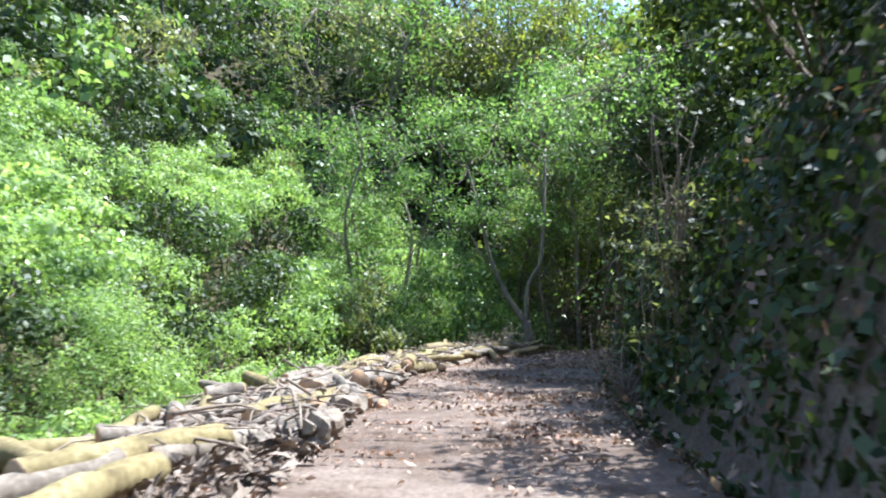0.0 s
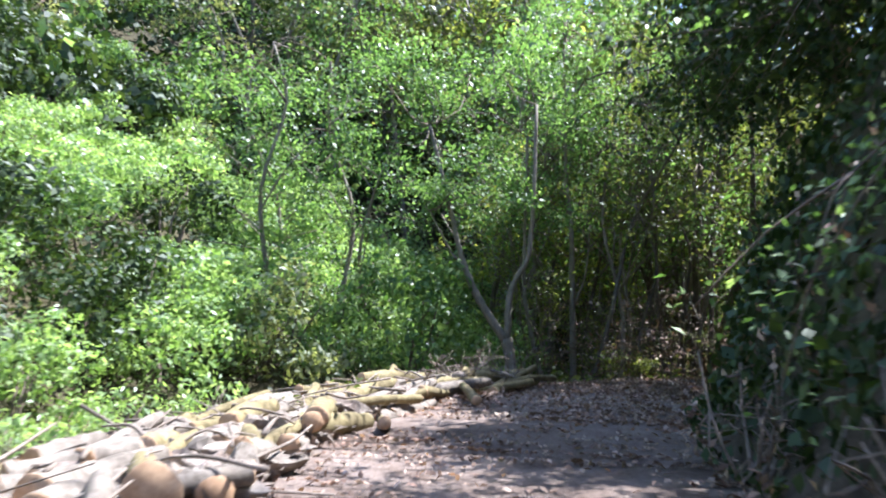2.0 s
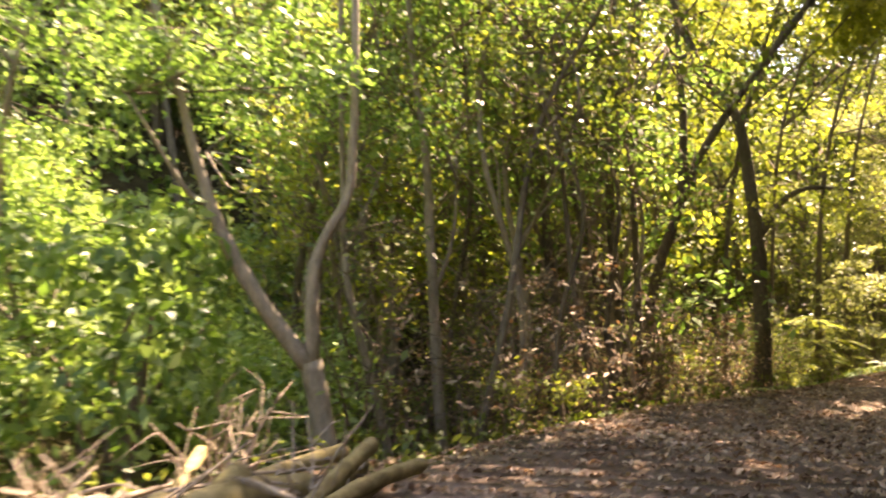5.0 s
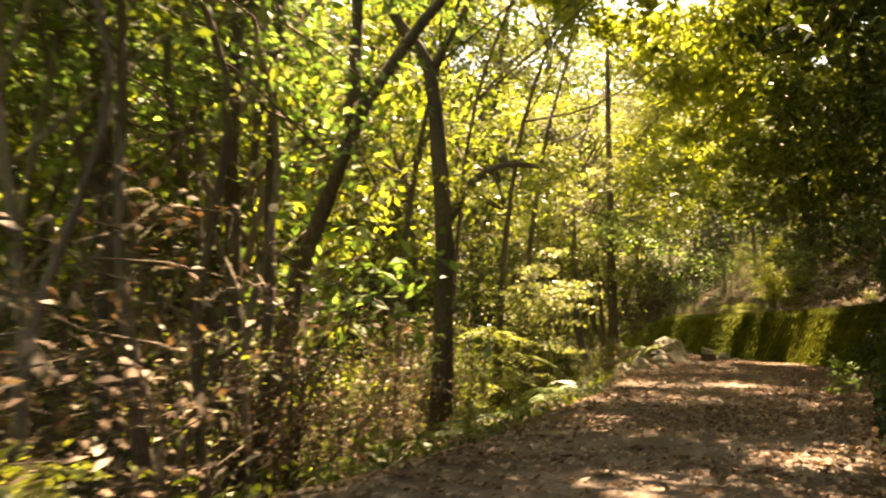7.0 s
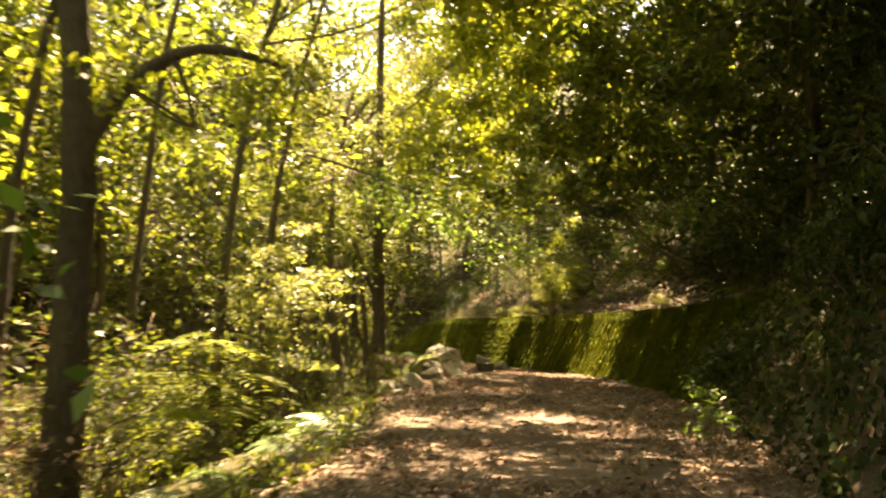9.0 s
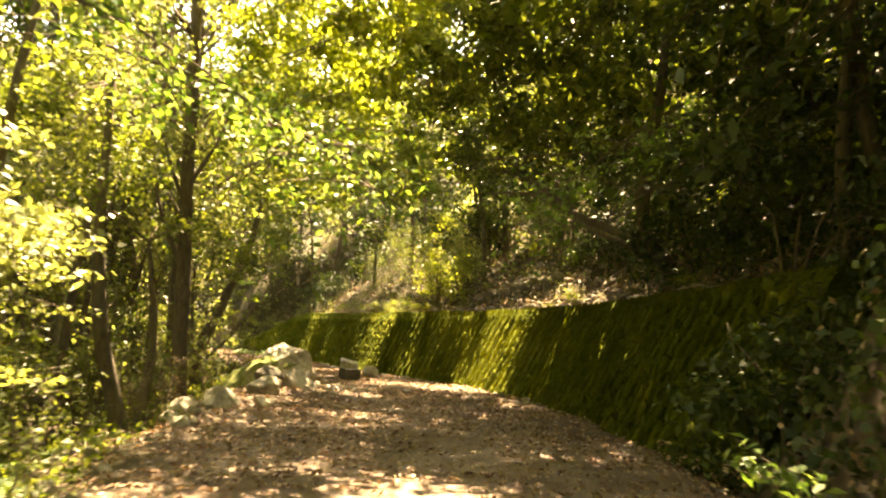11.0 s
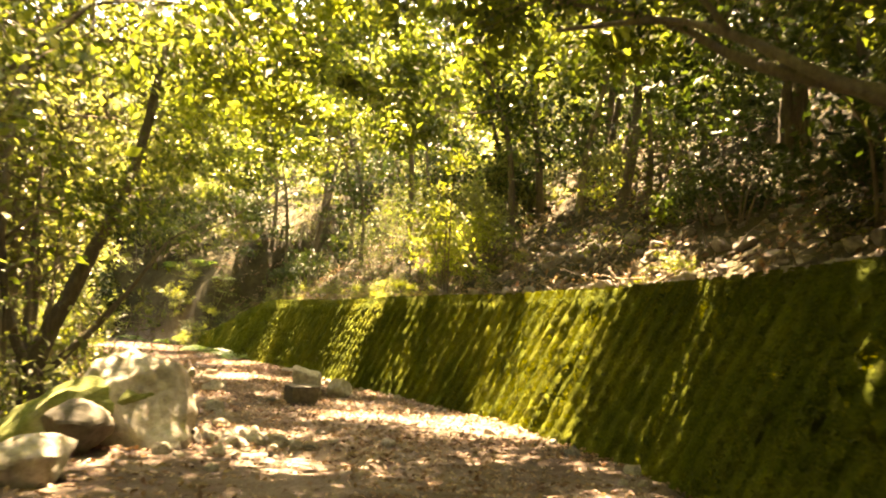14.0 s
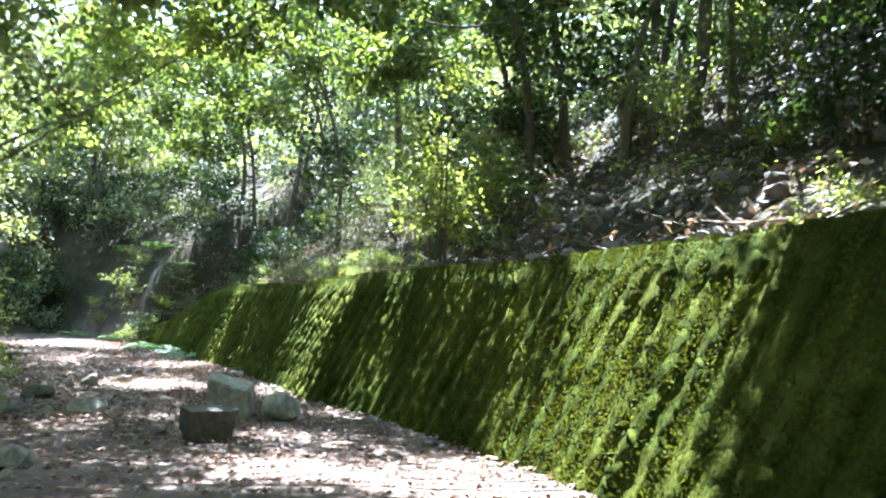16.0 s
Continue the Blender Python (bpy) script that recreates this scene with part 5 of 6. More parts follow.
def build_ground_cover():
    lc = np.random.default_rng(71)

    def scatter(n, s0, s1, side, a, b):
        s = lc.uniform(s0, s1, n)
        i = np.clip(np.searchsorted(ARC, s), 0, len(ARC) - 1)
        d = a + (b - a) * lc.random(n) ** 1.4
        d = (TR[i, 3] + d) if side > 0 else -(TR[i, 4] + d)
        x, y = TR[i, 0] - TAN[i, 1] * d, TR[i, 1] + TAN[i, 0] * d
        e = 0.15
        z = ground_z(x, y)
        nx, ny = (z - ground_z(x + e, y)) / e, (z - ground_z(x, y + e)) / e
        nrm = unit(np.stack([nx, ny, np.ones(n)], 1))
        lift = lc.random((n, 1)) ** 2 * (0.06 + 0.32 * patchy(x, y, 0.8, 11)[:, None])
        return np.stack([x, y, z], 1) + nrm * lift, nrm

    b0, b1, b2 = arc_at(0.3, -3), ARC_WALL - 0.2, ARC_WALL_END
    # creepers take the near-black leaf colour that stands in for bank shade
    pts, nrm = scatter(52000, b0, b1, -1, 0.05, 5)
    tagged(new("ivy", quads_mesh("ivy", leaf_quads(pts, nrm, 0.1, lc, 0.7, 0.7), LEAF_DARK)), "shade-dark ivy and creepers covering the steep bank", "ivy", kind="stuff")
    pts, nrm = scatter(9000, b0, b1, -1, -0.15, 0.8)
    tagged(new("ivy", quads_mesh("ivy", leaf_quads(pts, nrm, 0.09, lc, 0.6, 0.8), LEAF_DARK)), "shade-dark creeping leaves along the foot of the bank", "ivy", kind="stuff")
    pts, nrm = scatter(5000, b0, b1, -1, -0.3, 1.2)
    tagged(new("bank_litter", quads_mesh("bank_litter", leaf_quads(pts, nrm, 0.075, lc, 0.55, 0.4), LEAF_DRY)), "dead leaves gathered along the foot of the bank", "dead leaves", kind="stuff")
    pts, nrm = scatter(26000, ARC_BEND, b2, 1, 0.3, 9)
    tagged(new("undergrowth", quads_mesh("undergrowth", leaf_quads(pts, nrm, 0.09, lc, 0.5, 0.8), LEAF_TREE)), "low green plants on the woodland floor", "undergrowth", kind="stuff")
    pts, nrm = scatter(9000, b0 + 3, ARC_BEND + 3, 1, 2.1, 5)
    tagged(new("grass", quads_mesh("grass", leaf_quads(pts, nrm, 0.12, lc, 0.2, 1.2), LEAF_VINE)), "light green grass and weeds behind the logs", "grass", kind="stuff")
    pts, nrm = scatter(16000, ARC_WALL - 1, b2, -1, 1.5, 9)
    tagged(new("slope_litter", quads_mesh("slope_litter", leaf_quads(pts - nrm * 0.02, nrm, 0.11, lc, 0.5, 0.4), LEAF_DRY)), "dead leaves on the slope above the wall", "dead leaves", kind="stuff")


build_far_woods()
build_ground_cover()


def build_shade_canopy():
    """Tall trees on both sides, added to shade the track, gaps left for sun."""
    lc = np.random.default_rng(808)
    way = np.array(sun_way)
    clouds = []

    def over(s0, s1, d0, d1, step, low, high, skip, r):
        for s in np.arange(s0, s1, step):
            for d in np.arange(d0, d1, step):
                x, y, row, _h = track_point(s + lc.normal(0, 0.2 * step), d + lc.normal(0, 0.2 * step))
                # leaf cloud set up the sun's ray, mostly above view, to block it
                c = np.array([x, y, row[2]]) + way * lc.uniform(low, high) / way[2]
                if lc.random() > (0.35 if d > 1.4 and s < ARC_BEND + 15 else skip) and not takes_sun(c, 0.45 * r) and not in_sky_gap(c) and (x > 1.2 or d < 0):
                    clouds.append((c, r))

    over(ARC_BEND + 1.5, ARC_WALL + 19, -5.5, 3.2, 1.25, 6.2, 8.2, 0.06, 1.0)
    over(ARC_BEND + 2, ARC_WALL + 17, -5.5, 3.2, 1.6, 8.2, 10.5, 0.1, 1.25)
    over(ARC_WALL - 3, ARC_WALL + 9, -8, -1.8, 1.2, 4.6, 6.2, 0.5, 1.0)
    over(arc_at(0.5, 9.8), ARC_BEND + 2, -2.6, 0.1, 1.1, 4.8, 7.5, 0.03, 1.0)
    over(arc_at(0.5, 10.5), ARC_BEND + 2, -2.6, 0.0, 1.4, 7.5, 9.5, 0.05, 1.2)
    over(ARC_WALL + 4, ARC_WALL_END + 4, -3.5, 3.2, 1.5, 10, 12.5, 0.05, 1.3)
    over(ARC_WALL + 17, ARC_WALL_END + 4, -3.5, 3.2, 1.4, 6.5, 9, 0.06, 1.1)
    over(ARC_WALL - 6, ARC_WALL + 4, -9, -3, 1.5, 8, 11, 0.1, 1.3)
    over(ARC_BEND - 1, ARC_WALL, -11.5, -5, 1.9, 10, 14, 0.08, 1.5)
    over(ARC_BEND + 2, ARC_WALL + 2, -4.5, 3.2, 1.4, 10.5, 13, 0.06, 1.3)
    over(ARC_BEND + 3, ARC_WALL - 4, 3, 9, 1.8, 8, 12, 0.12, 1.4)
    trunks = []
    for s in np.arange(ARC_BEND + 9, ARC_WALL_END + 8, 3.1):
        x, y, row, _h = track_point(s, TR[min(np.searchsorted(ARC, s), len(TR) - 1), 3] + (lc.uniform(3.5, 6) if s < ARC_WALL - 7 else lc.uniform(2.0, 3.8)))
        trunks.append((x, y))
        x, y, row, _h = track_point(s, -(TR[min(np.searchsorted(ARC, s), len(TR) - 1), 4] + lc.uniform(3.5, 6)))
        trunks.append((x, y))
    share = [[] for _ in trunks]
    for cloud in clouds:
        c = cloud[0]
        k = min(range(len(trunks)), key=lambda q: (trunks[q][0] - c[0]) ** 2 + (trunks[q][1] - c[1]) ** 2)
        share[k].append(cloud)
    for k, ((x, y), mine) in enumerate(zip(trunks, share)):
        if not mine:
            continue
        cs = [c for c, r in mine]
        z = gz(x, y)
        top = np.mean(cs, axis=0) - [x, y, z]
        h = max(4.5, top[2] - 1.0)
        bend = top[:2] * 0.55
        trunk = [(0, 0, -0.5), (0.06 * bend[0] + lc.normal(0, 0.1), 0.06 * bend[1], h * 0.33), (0.35 * bend[0], 0.35 * bend[1], h * 0.68), (bend[0], bend[1], h)]
        limbs = []
        for c in cs[::max(1, len(cs) // 2)][:2]:
            e = c - [x, y, z]
            p = np.array([0.35 * bend[0], 0.35 * bend[1], h * 0.68])
            limbs.append(([tuple(p), tuple(p + (e - p) * 0.4 + lc.normal(0, 0.35, 3)), tuple(p + (e - p) * 0.75 + lc.normal(0, 0.3, 3)), tuple(e)], 0.024, 0.009))
        tree("tree", "tall tree added to shade the track with arching boughs", 820 + k, (x, y, z), trunk, lc.uniform(0.06, 0.1), 0.03, limbs,
             [(tuple(c - [x, y, z]), r) for c, r in mine], 430 * len(cs), 0.205, BARK, LEAF_EDGE if y < 27.5 and x < 10 else LEAF_TREE if k % 2 else LEAF_BRIGHT, 8)


build_shade_canopy()


def hanging_branch(label, seed, root, tip, sprays, leaves, leaf, material, drop=0.35, wide=0.4):
    """A bough that reaches out from its tree, with leafy twigs drooping from it."""
    lc = np.random.default_rng(seed)
    root, tip = np.array(root, float), np.array(tip, float)
    ob = tagged(new("bough"), label, "branch")
    ob.matrix_basis = pose(*root)
    e = tip - root
    line = curve_points([np.zeros(3), e * 0.35 + [0, 0, 0.18], e * 0.7 + [0, 0, 0.1], e])
    v, f = tube(line, np.linspace(0.017, 0.005, len(line)), 6, 0.08, seed)
    part("limb", mesh_from("limb", v.tolist(), f, BARK), ob)
    woods, cs = [], []
    for k in range(sprays):
        p = line[int(lc.uniform(0.25, 1) * (len(line) - 1))]
        q = p + lc.normal(0, 1, 3) * [wide, wide, 0.12] - [0, 0, drop * lc.uniform(0.1, 1)]
        woods.append(tube(curve_points([p, (p + q) / 2 + [0, 0, 0.06], q], 2), np.linspace(0.008, 0.003, 5), 4))
        g = lc.uniform(0.3, 1.1, (leaves // sprays, 1))
        cs.append(p + (q - p) * g + lc.normal(0, 0.09, (len(g), 3)))
    part("crown", quads_mesh("crown", leaf_quads(np.concatenate(cs), np.array([0, 0, 1.0]), leaf, lc, 0.5, 0.6), material), ob)
    v, f = join(woods)
    tagged(part("twig", mesh_from("twig", v.tolist(), f, TWIG), ob), kind="stuff")
    return ob


def build_boughs():
    hanging_branch("leafy bough with bright leaves drooping over the track", 701, (15.9, 30.0, 2.6), (18.4, 27.9, 1.15), 26, 800, 0.085, LEAF_SUNNY)
    hanging_branch("leafy bough with bright leaves drooping over the track", 702, (18.0, 31.2, 2.7), (20.1, 28.9, 1.35), 30, 900, 0.085, LEAF_SUNNY)
    hanging_branch("green bough hanging low from the bank", 703, (22.6, 26.2, 3.2), (20.6, 28.2, 1.1), 30, 900, 0.085, LEAF_SUNNY, 0.5)
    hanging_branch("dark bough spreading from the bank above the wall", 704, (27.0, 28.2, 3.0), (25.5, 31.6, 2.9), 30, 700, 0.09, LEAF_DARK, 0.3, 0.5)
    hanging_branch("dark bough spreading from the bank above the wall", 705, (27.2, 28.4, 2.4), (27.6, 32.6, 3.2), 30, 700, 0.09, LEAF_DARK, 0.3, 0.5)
    hanging_branch("sunlit branch leaning out of the shaded bank", 706, (3.1, 8.6, 2.6), (1.75, 8.9, 1.55), 26, 700, 0.06, LEAF_SUNNY, 0.9, 0.3)
    hanging_branch("leafy branch high over the track's edge", 707, (3.6, 11.0, 4.6), (1.8, 11.6, 3.7), 40, 1100, 0.085, LEAF_EDGE, 0.8, 0.6)
    hanging_branch("leafy branch high over the track's edge", 708, (4.0, 13.4, 5.2), (2.2, 14.0, 4.3), 40, 1100, 0.1, LEAF_SUNNY, 0.8, 0.6)
    # near-black leaves darken the bend, shade put into their colour
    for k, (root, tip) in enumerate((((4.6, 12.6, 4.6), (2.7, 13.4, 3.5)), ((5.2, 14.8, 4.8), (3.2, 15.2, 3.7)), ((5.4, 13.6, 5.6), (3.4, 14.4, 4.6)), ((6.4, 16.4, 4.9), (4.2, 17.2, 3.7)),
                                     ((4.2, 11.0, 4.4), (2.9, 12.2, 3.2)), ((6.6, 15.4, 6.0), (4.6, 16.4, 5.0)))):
        hanging_branch("shade-dark leafy bough reaching over the bend from the bank", 720 + k, root, tip, 44, 1700, 0.1, LEAF_DARK, 0.9, 0.65)
    for x, y, k in ((30.2, 29.2, 1.1), (29.6, 27.6, 1.3), (26.6, 27.6, 0.9), (28.4, 28.2, 1.0), (22.6, 25.6, 0.8)):
        again(BUSH[3], x, y, 50 * x, k, 0.1, (8, -6))
    x, y = 26.7, 28.1
    z = gz(x, y)
    lc = np.random.default_rng(710)
    tree("tree", "dark evergreen tree with long limbs above the wall", 711, (x, y, z), [(0.1, -0.1, -0.4), (0, 0.1, 0.5), (-0.2, 0.5, 2.0 - z), (-0.1, 0.3, 3.5), (0, 0.2, 6)], 0.16, 0.06,
         [([(-0.15, 0.4, 1.6 - z), (0.24, 1.66, 2.07 - z), (0.54, 2.21, 2.37 - z), (0.78, 2.83, 2.78 - z), (1.0, 3.94, 3.17 - z)], 0.075, 0.02),
          ([(-0.2, 0.5, 1.5 - z), (-0.4, 1.3, 1.84 - z), (-0.36, 2.0, 2.24 - z), (-0.14, 2.6, 2.48 - z), (-0.1, 3.5, 2.5 - z)], 0.06, 0.018),
          ([(-0.36, 2.0, 2.24 - z), (-0.44, 2.24, 2.55 - z), (-0.42, 2.75, 2.9 - z)], 0.035, 0.012)],
         crown_cloud(lc, (0, 0.2, 2.4), 1.0, 3.4, 14) + crown_cloud(lc, (0.3, 2.8, 3.1 - z), 0.7, 0.9, 5, (0.35, 0.6)), 4200, 0.11, BARK, LEAF_DARK)
    again(BUSH[3], 33.0, 31.4, 30, 0.75, 0.1, (5, 5))
    again(BUSH[3], 33.8, 32.0, 130, 0.6, 0.1, (5, 5))
    x, y = 27.2, 39.3
    tree("tree", "many-stemmed brown tree leaning over the track", 712, (x, y, gz(x, y)), [(0, 0, -0.4), (0.05, 0.1, 0.8), (0.4, -0.2, 2.0), (0.9, -0.5, 3.6), (1.2, -0.6, 5.5)], 0.16, 0.05,
         [([(0.1, 0, 0.3), (-0.3, 0.3, 1.4), (-0.5, 0.4, 3.0)], 0.09, 0.03), ([(0, 0, 0.5), (0.7, -0.5, 1.5), (1.3, -0.9, 2.6)], 0.07, 0.02), ([(0, 0.1, 0.2), (0.1, 0.5, 1.8), (0.2, 0.6, 3.5)], 0.07, 0.02)],
         crown_cloud(lc, (0.5, -0.2, 2.4), 1.2, 3.0, 15), 4200, 0.1, BARK, LEAF_TREE)
    ob = sapling("shrub", "pale dried creeper clump on the bank's corner", 713, 900, 1.7, 0.45, 0.075, LEAF_GREY, 0.1, 7)
    stand(ob, 2.0, 7.6, 0, 1.0, 0.1)
build_boughs()


def dead_branch(label, seed, x, y, height, count, spread):
    """A bare bundle of dead twigs standing out of the ground."""
    lc = np.random.default_rng(seed)
    ob = tagged(new("dead_branch"), label, "branch")
    ob.matrix_basis = pose(x, y, gz(x, y))
    for k in range(count):
        a = lc.uniform(0, 2 * np.pi)
        e = np.array([math.cos(a) * spread, math.sin(a) * spread, height]) * lc.uniform(0.5, 1.0)
        line = curve_points([(0, 0, -0.1), e * 0.5 + lc.normal(0, 0.07, 3), e])
        pieces = [tube(line, np.linspace(0.016, 0.004, len(line)), 5, 0.1, seed + k)]
        for j in range(4):
            p = line[int(lc.uniform(0.3, 0.95) * (len(line) - 1))]
            pieces.append(tube(curve_points([p, p + lc.normal(0, 0.09, 3), p + lc.normal(0, 0.17, 3)], 2), np.linspace(0.007, 0.002, 5), 4))
        v, f = join(pieces)
        part("twig", mesh_from("twig", v.tolist(), f, DEADWOOD), ob)


def build_dead_wood():
    dead_branch("bleached dead branch sticking out of the bank", 731, 2.05, 10.2, 0.75, 7, 0.35)
    dead_branch("bare reddish twigs at the foot of the bank", 732, 1.8, 8.3, 0.75, 10, 0.4)
    dead_branch("tangle of dry vine stems on the bank", 733, 2.1, 7.6, 2.0, 9, 0.25)
    dead_branch("dry upright twigs at the track's end", 734, 1.6, 17.3, 0.55, 7, 0.5)
    dead_branch("dry upright twigs beside the log pile", 735, 0.9, 16.6, 0.5, 6, 0.5)
    dead_branch("bare dry twigs on the verge", 736, 1.2, 18.6, 0.8, 8, 0.6)
    for x0, y0, x1, y1, r in ((33.0, 30.7, 34.3, 29.7, 0.035), (30.4, 29.6, 32.2, 30.2, 0.03)):
        a, b = np.array([x0, y0, gz(x0, y0) + 0.05]), np.array([x1, y1, gz(x1, y1) + 0.1])
        v, f = tube(curve_points([a, (a + b) / 2 + [0, 0, 0.05], b]), np.linspace(r, 0.5 * r, 9), 7, 0.06, 3)
        tagged(new("fallen_branch", mesh_from("fallen_branch", v.tolist(), f, DEADWOOD)), "bare pale fallen branch on the leaf-covered slope", "branch")
    st = tagged(new("stone", stone_mesh("stone", 750, (0.09, 0.08, 0.09), STONE, 9, 3)), "small white stone at the foot of the bank", "stone")
    st.matrix_basis = pose(1.78, 6.35, gz(1.78, 6.35) + 0.07)


build_dead_wood()


def build_slope_debris():
    lc = np.random.default_rng(760)
    pieces = []
    for k in range(170):
        s = lc.uniform(ARC_WALL - 1, ARC_WALL + 19)
        x, y, row, head = track_point(s, -(TR[min(np.searchsorted(ARC, s), len(TR) - 1), 4] + 1.45 + 4.2 * lc.random() ** 1.3))
        a = radians(head + 90 + lc.normal(0, 50))
        e = np.array([math.cos(a), math.sin(a), lc.normal(0.1, 0.35)]) * lc.uniform(0.2, 0.75)
        p = np.array([x, y, gz(x, y) + lc.uniform(0.04, 0.2)])
        pieces.append(tube(curve_points([p - e, p + lc.normal(0, 0.07, 3), p + e], 3), np.linspace(0.014, 0.004, 7) * lc.uniform(0.6, 1.8), 5, 0.1, k))
    v, f = join(pieces)
    tagged(new("brushwood", mesh_from("brushwood", v.tolist(), f, DEADWOOD)), "fallen dry branches on the slope above the wall", "branches", kind="stuff")


build_slope_debris()


# ---- dead leaves on the track ----
def build_litter():
    lc = np.random.default_rng(60)
    n = 120000
    s = lc.uniform(arc_at(0.3, 2), ARC_WALL_END, n)
    i = np.clip(np.searchsorted(ARC, s), 0, len(ARC) - 1)
    d = lc.uniform(-1, 1, n)
    d = np.where(d > 0, d * (TR[i, 3] + 1.6), d * (TR[i, 4] + 0.15))
    x, y = TR[i, 0] - TAN[i, 1] * d, TR[i, 1] + TAN[i, 0] * d
    keep = patchy(x, y, 1.3, 8) + 0.8 * patchy(x, y, 0.4, 9) + lc.normal(0, 0.25, n) > np.where(s < ARC_BEND, 1.0, 0.62)
    x, y = x[keep], y[keep]
    z = ground_z(x, y) + lc.uniform(0.012, 0.045, len(x))
    q = leaf_quads(np.stack([x, y, z], 1), np.array([0, 0, 1.0]), 0.056, lc, 0.55, 0.35, 0.0)
    tagged(new("leaf_litter", quads_mesh("leaf_litter", q, LEAF_DRY)), "brown and bleached dead leaves strewn on the track", "dead leaves", kind="stuff")


build_litter()


# ---- blocks of the retaining wall, laid on edge, grown over with moss ----
def block_mesh(name, seed):
    """A split stone laid on edge: worn corners, an uneven face."""
    lc = np.random.default_rng(seed)
    o = np.array([(-1, 0), (-0.45, -0.55), (0, -1), (0.55, -0.45), (1, 0), (0.45, 0.55), (0, 1), (-0.55, 0.45)]) + lc.normal(0, 0.07, (8, 2))
    v = [(x, -0.03, z) for x, z in o * 0.98] + [(x, lc.uniform(0.0, 0.012), z) for x, z in o * 0.92] + [(x, lc.uniform(0.01, 0.026), z) for x, z in o * 0.6]
    v.append((lc.normal(0, 0.15), lc.uniform(0.018, 0.032), lc.normal(0, 0.15)))
    f = []
    for r in (0, 8):
        f += [(r + k, r + (k + 1) % 8, r + 8 + (k + 1) % 8, r + 8 + k) for k in range(8)]
    f += [(16 + k, 16 + (k + 1) % 8, 24) for k in range(8)]
    return mesh_from(name, v, [q[::-1] for q in f], MOSS, True)


def build_blocks():
    lc = np.random.default_rng(90)
    kinds = [block_mesh("block", 920 + k) for k in range(7)]
    half, wide = 0.2, 0.125
    tilt = math.atan2(WALL_B, WALL_H)
    col, near_count, rest = 0, 0, []
    base_v = [np.array([v.co[:] for v in me.vertices]) for me in kinds]
    base_f = [tuple(p.vertices) for p in kinds[0].polygons]
    s = ARC_WALL - 1.2
    while s < ARC_WALL_END - 0.3:
        for r in range(6):
            z = 0.02 + half * math.cos(tilt) * (2 * r + (col % 2))
            if z > WALL_H - 0.2:
                continue
            a = z / WALL_H * WALL_B
            c = wall_frame(s, a, z)
            kind = int(lc.integers(7))
            _x, _y, row, head = track_point(s, 0)
            m = Matrix.Translation(c) @ Matrix.Rotation(radians(head), 4, "Z") @ Matrix.Rotation(tilt, 4, "X")
            m = m @ pose(lc.normal(0, 0.012), lc.uniform(-0.012, 0.022), lc.normal(0, 0.02), lc.normal(0, 3), lc.normal(14, 10), lc.normal(0, 4)) @ Matrix.Diagonal((wide * lc.uniform(0.9, 1.2), lc.uniform(1.3, 2.4), half * lc.uniform(0.85, 1.15), 1))
            if near_count < 300:
                ob = new("block", kinds[kind])
                ob.parent = retaining_wall
                ob.matrix_basis = m
                near_count += 1
            else:
                rest.append((np.array([(m @ Vector(v))[:] for v in base_v[kind]]), base_f))
        s += wide
        col += 1
    v, f = join(rest)
    tagged(part("blocks", mesh_from("blocks", v.tolist(), f, MOSS, True), retaining_wall), kind="stuff")


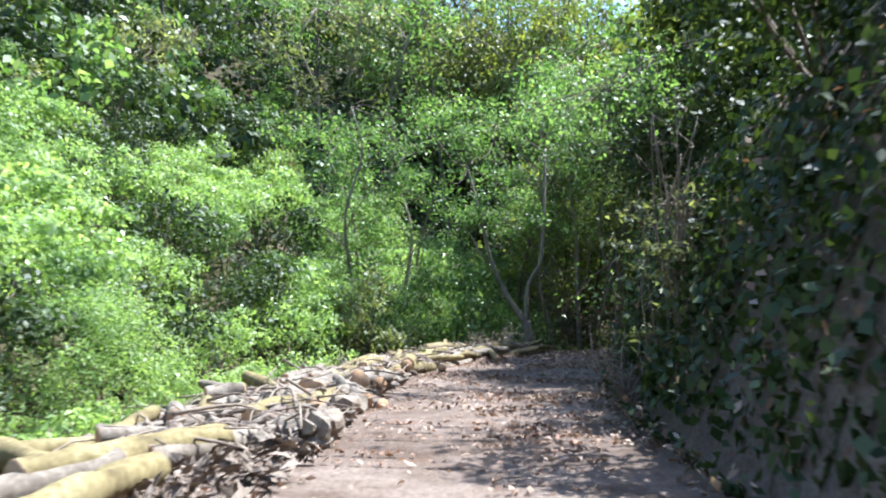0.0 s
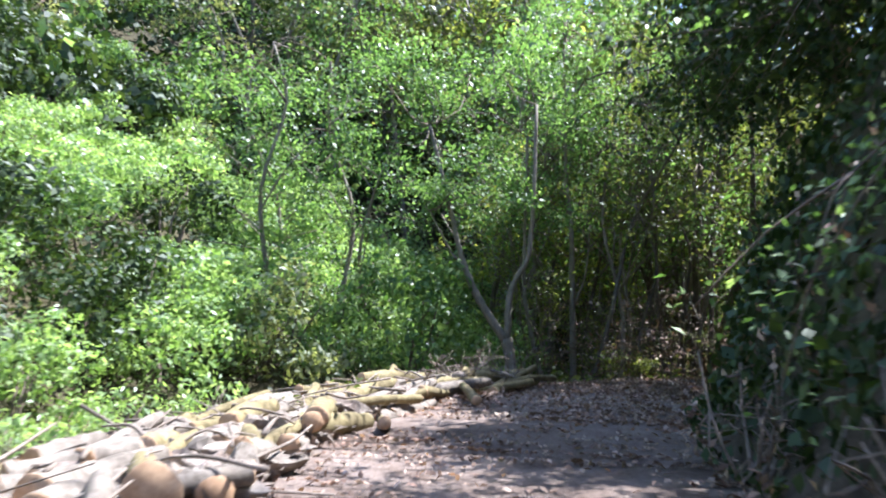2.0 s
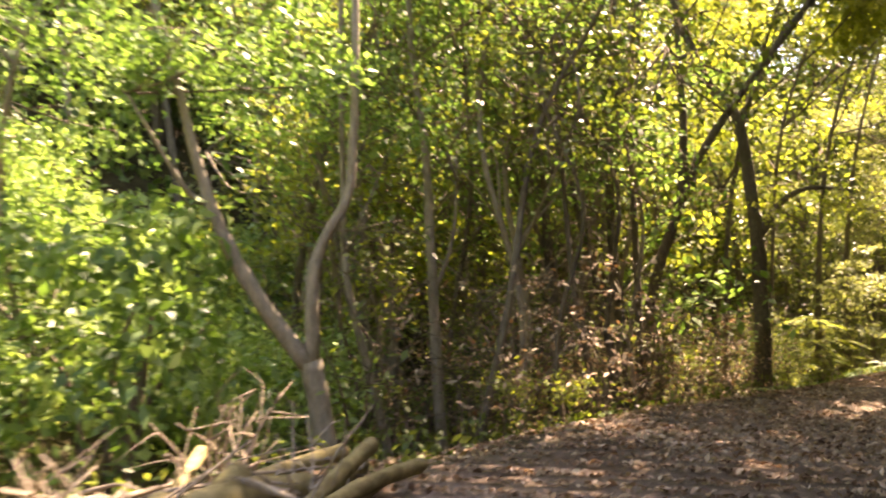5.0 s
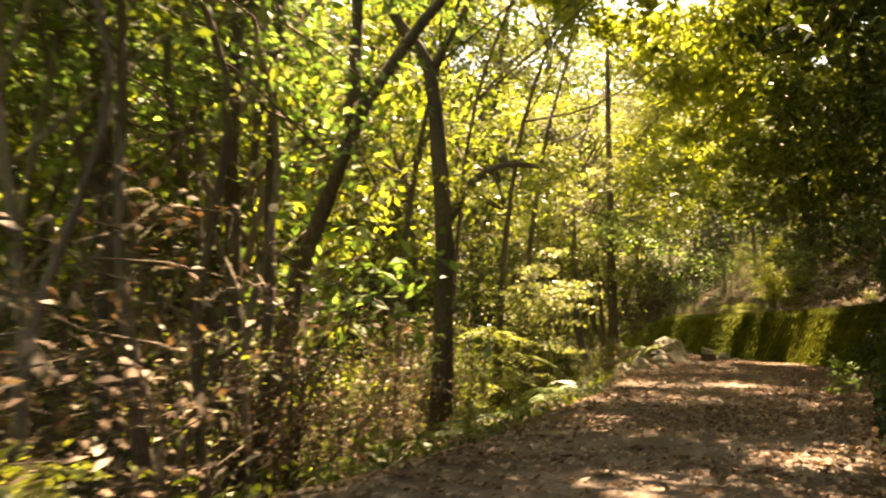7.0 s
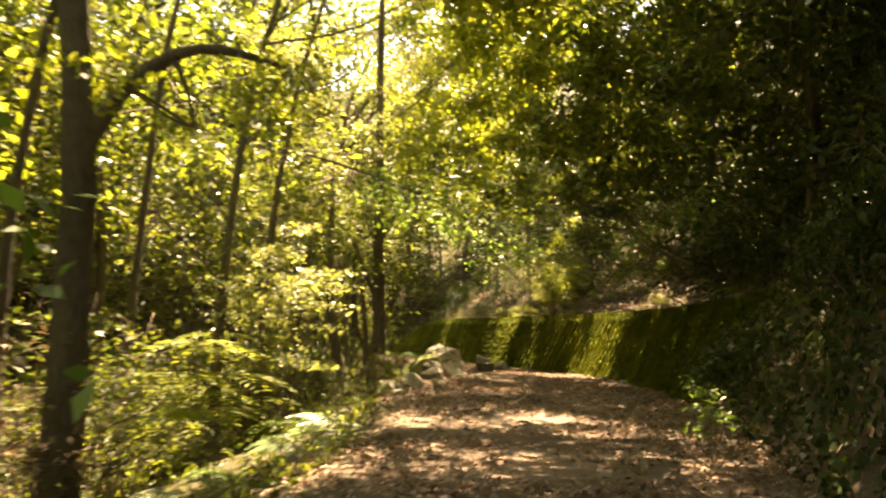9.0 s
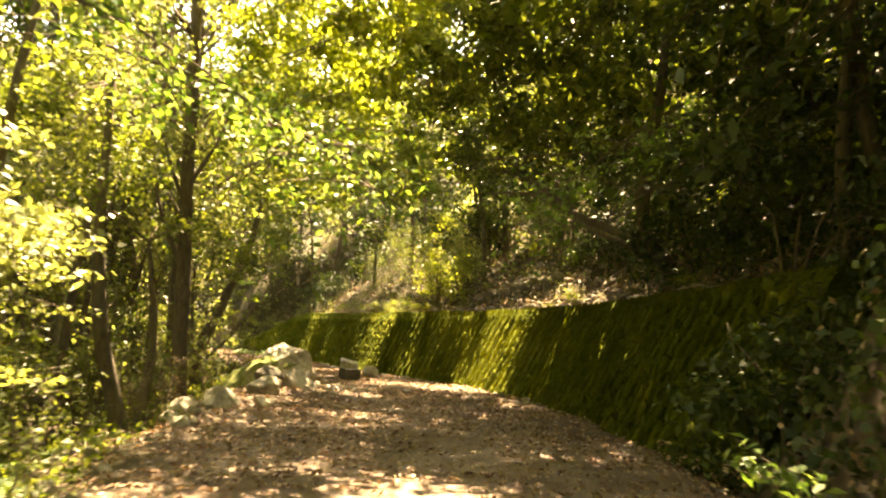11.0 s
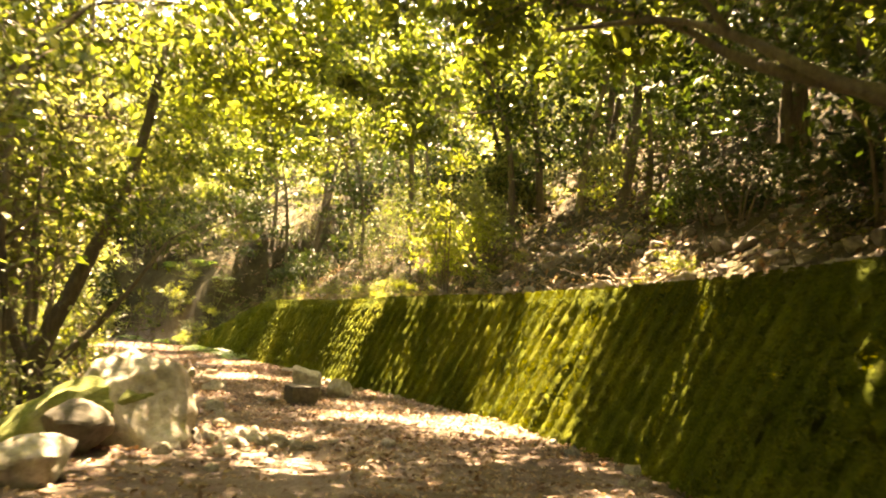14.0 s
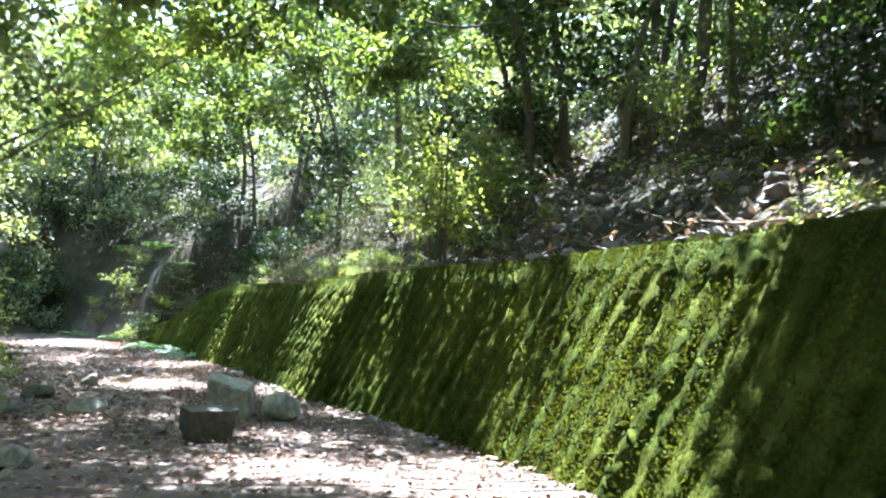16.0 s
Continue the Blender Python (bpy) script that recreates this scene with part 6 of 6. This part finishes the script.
def build_wall_moss():
    lc = np.random.default_rng(91)
    n = 120000
    s = lc.uniform(ARC_WALL - 1.5, ARC_WALL_END - 0.5, n)
    s = np.where(lc.random(n) < 0.6, lc.uniform(ARC_WALL + 2, ARC_WALL + 16, n), s)
    z = np.where(lc.random(n) < 0.2, WALL_H - 0.12 * lc.random(n) ** 2, lc.uniform(0, WALL_H, n))
    i = np.clip(np.searchsorted(ARC, s), 0, len(ARC) - 1)
    keep = patchy(s, z, 0.35, 5) + 0.5 * patchy(s + z, z, 0.9, 6) + lc.normal(0, 0.3, n) > 0.7
    i, z = i[keep], z[keep] * wall_share(s[keep])
    d = -(TR[i, 4] + z / WALL_H * WALL_B - 0.05)
    fr = (s[keep] - ARC[i])
    x = TR[i, 0] - TAN[i, 1] * d + TAN[i, 0] * fr
    y = TR[i, 1] + TAN[i, 0] * d + TAN[i, 1] * fr
    face = np.stack([-TAN[i, 1], TAN[i, 0], 0.5 * np.ones(len(i))], 1)
    q = leaf_quads(np.stack([x, y, TR[i, 2] + z], 1), face, 0.029, lc, 0.5, 0.8, 0.8)
    tagged(new("moss", quads_mesh("moss", q, LEAF_MOSS)), "short tufts of olive-green moss hanging on the wall", "moss", kind="stuff")


build_blocks()
build_wall_moss()


# ---- plants farthest from the track, past those one could count ----
def join_far(kind, keep, label, category):
    """Keep the plants nearest to the track as things; the rest become one mass of leaves and one of stems a material."""
    obs = [o for o in scene.collection.all_objects if o.parent is None and o.name.split(".")[0] == kind and o.type == "EMPTY"]
    at = np.array([o.matrix_basis.translation[:2] for o in obs])
    obs = [obs[k] for k in np.argsort(np.abs(nearest(at[:, 0], at[:, 1])[1]))[keep:]]
    leaves, woods = {}, {}
    for o in obs:
        m = np.array(o.matrix_basis)
        for c in list(o.children):
            me = c.data
            co = np.empty(len(me.vertices) * 3, np.float32)
            me.vertices.foreach_get("co", co)
            co = co.reshape(-1, 3) @ m[:3, :3].T + m[:3, 3]
            if c.name.startswith("crown"):
                leaves.setdefault(me.materials[0], []).append(co.reshape(-1, 4, 3))
            else:
                woods.setdefault(me.materials[0], []).append((co, [tuple(q.vertices) for q in me.polygons]))
            bpy.data.objects.remove(c)
        bpy.data.objects.remove(o)
    for material, quads in leaves.items():
        tagged(new("far_foliage", quads_mesh("far_foliage", np.concatenate(quads), material)), label, category, kind="stuff")
    for material, pieces in woods.items():
        v, f = join(pieces)
        tagged(new("far_stems", mesh_from("far_stems", v.tolist(), f, material)), "thin trunks and stems deep in the wood", "stems", kind="stuff")


join_far("tree", 290, "leafy crowns of trees deep in the wood", "woods")
join_far("sapling", 290, "leafy undergrowth deep in the wood", "undergrowth")
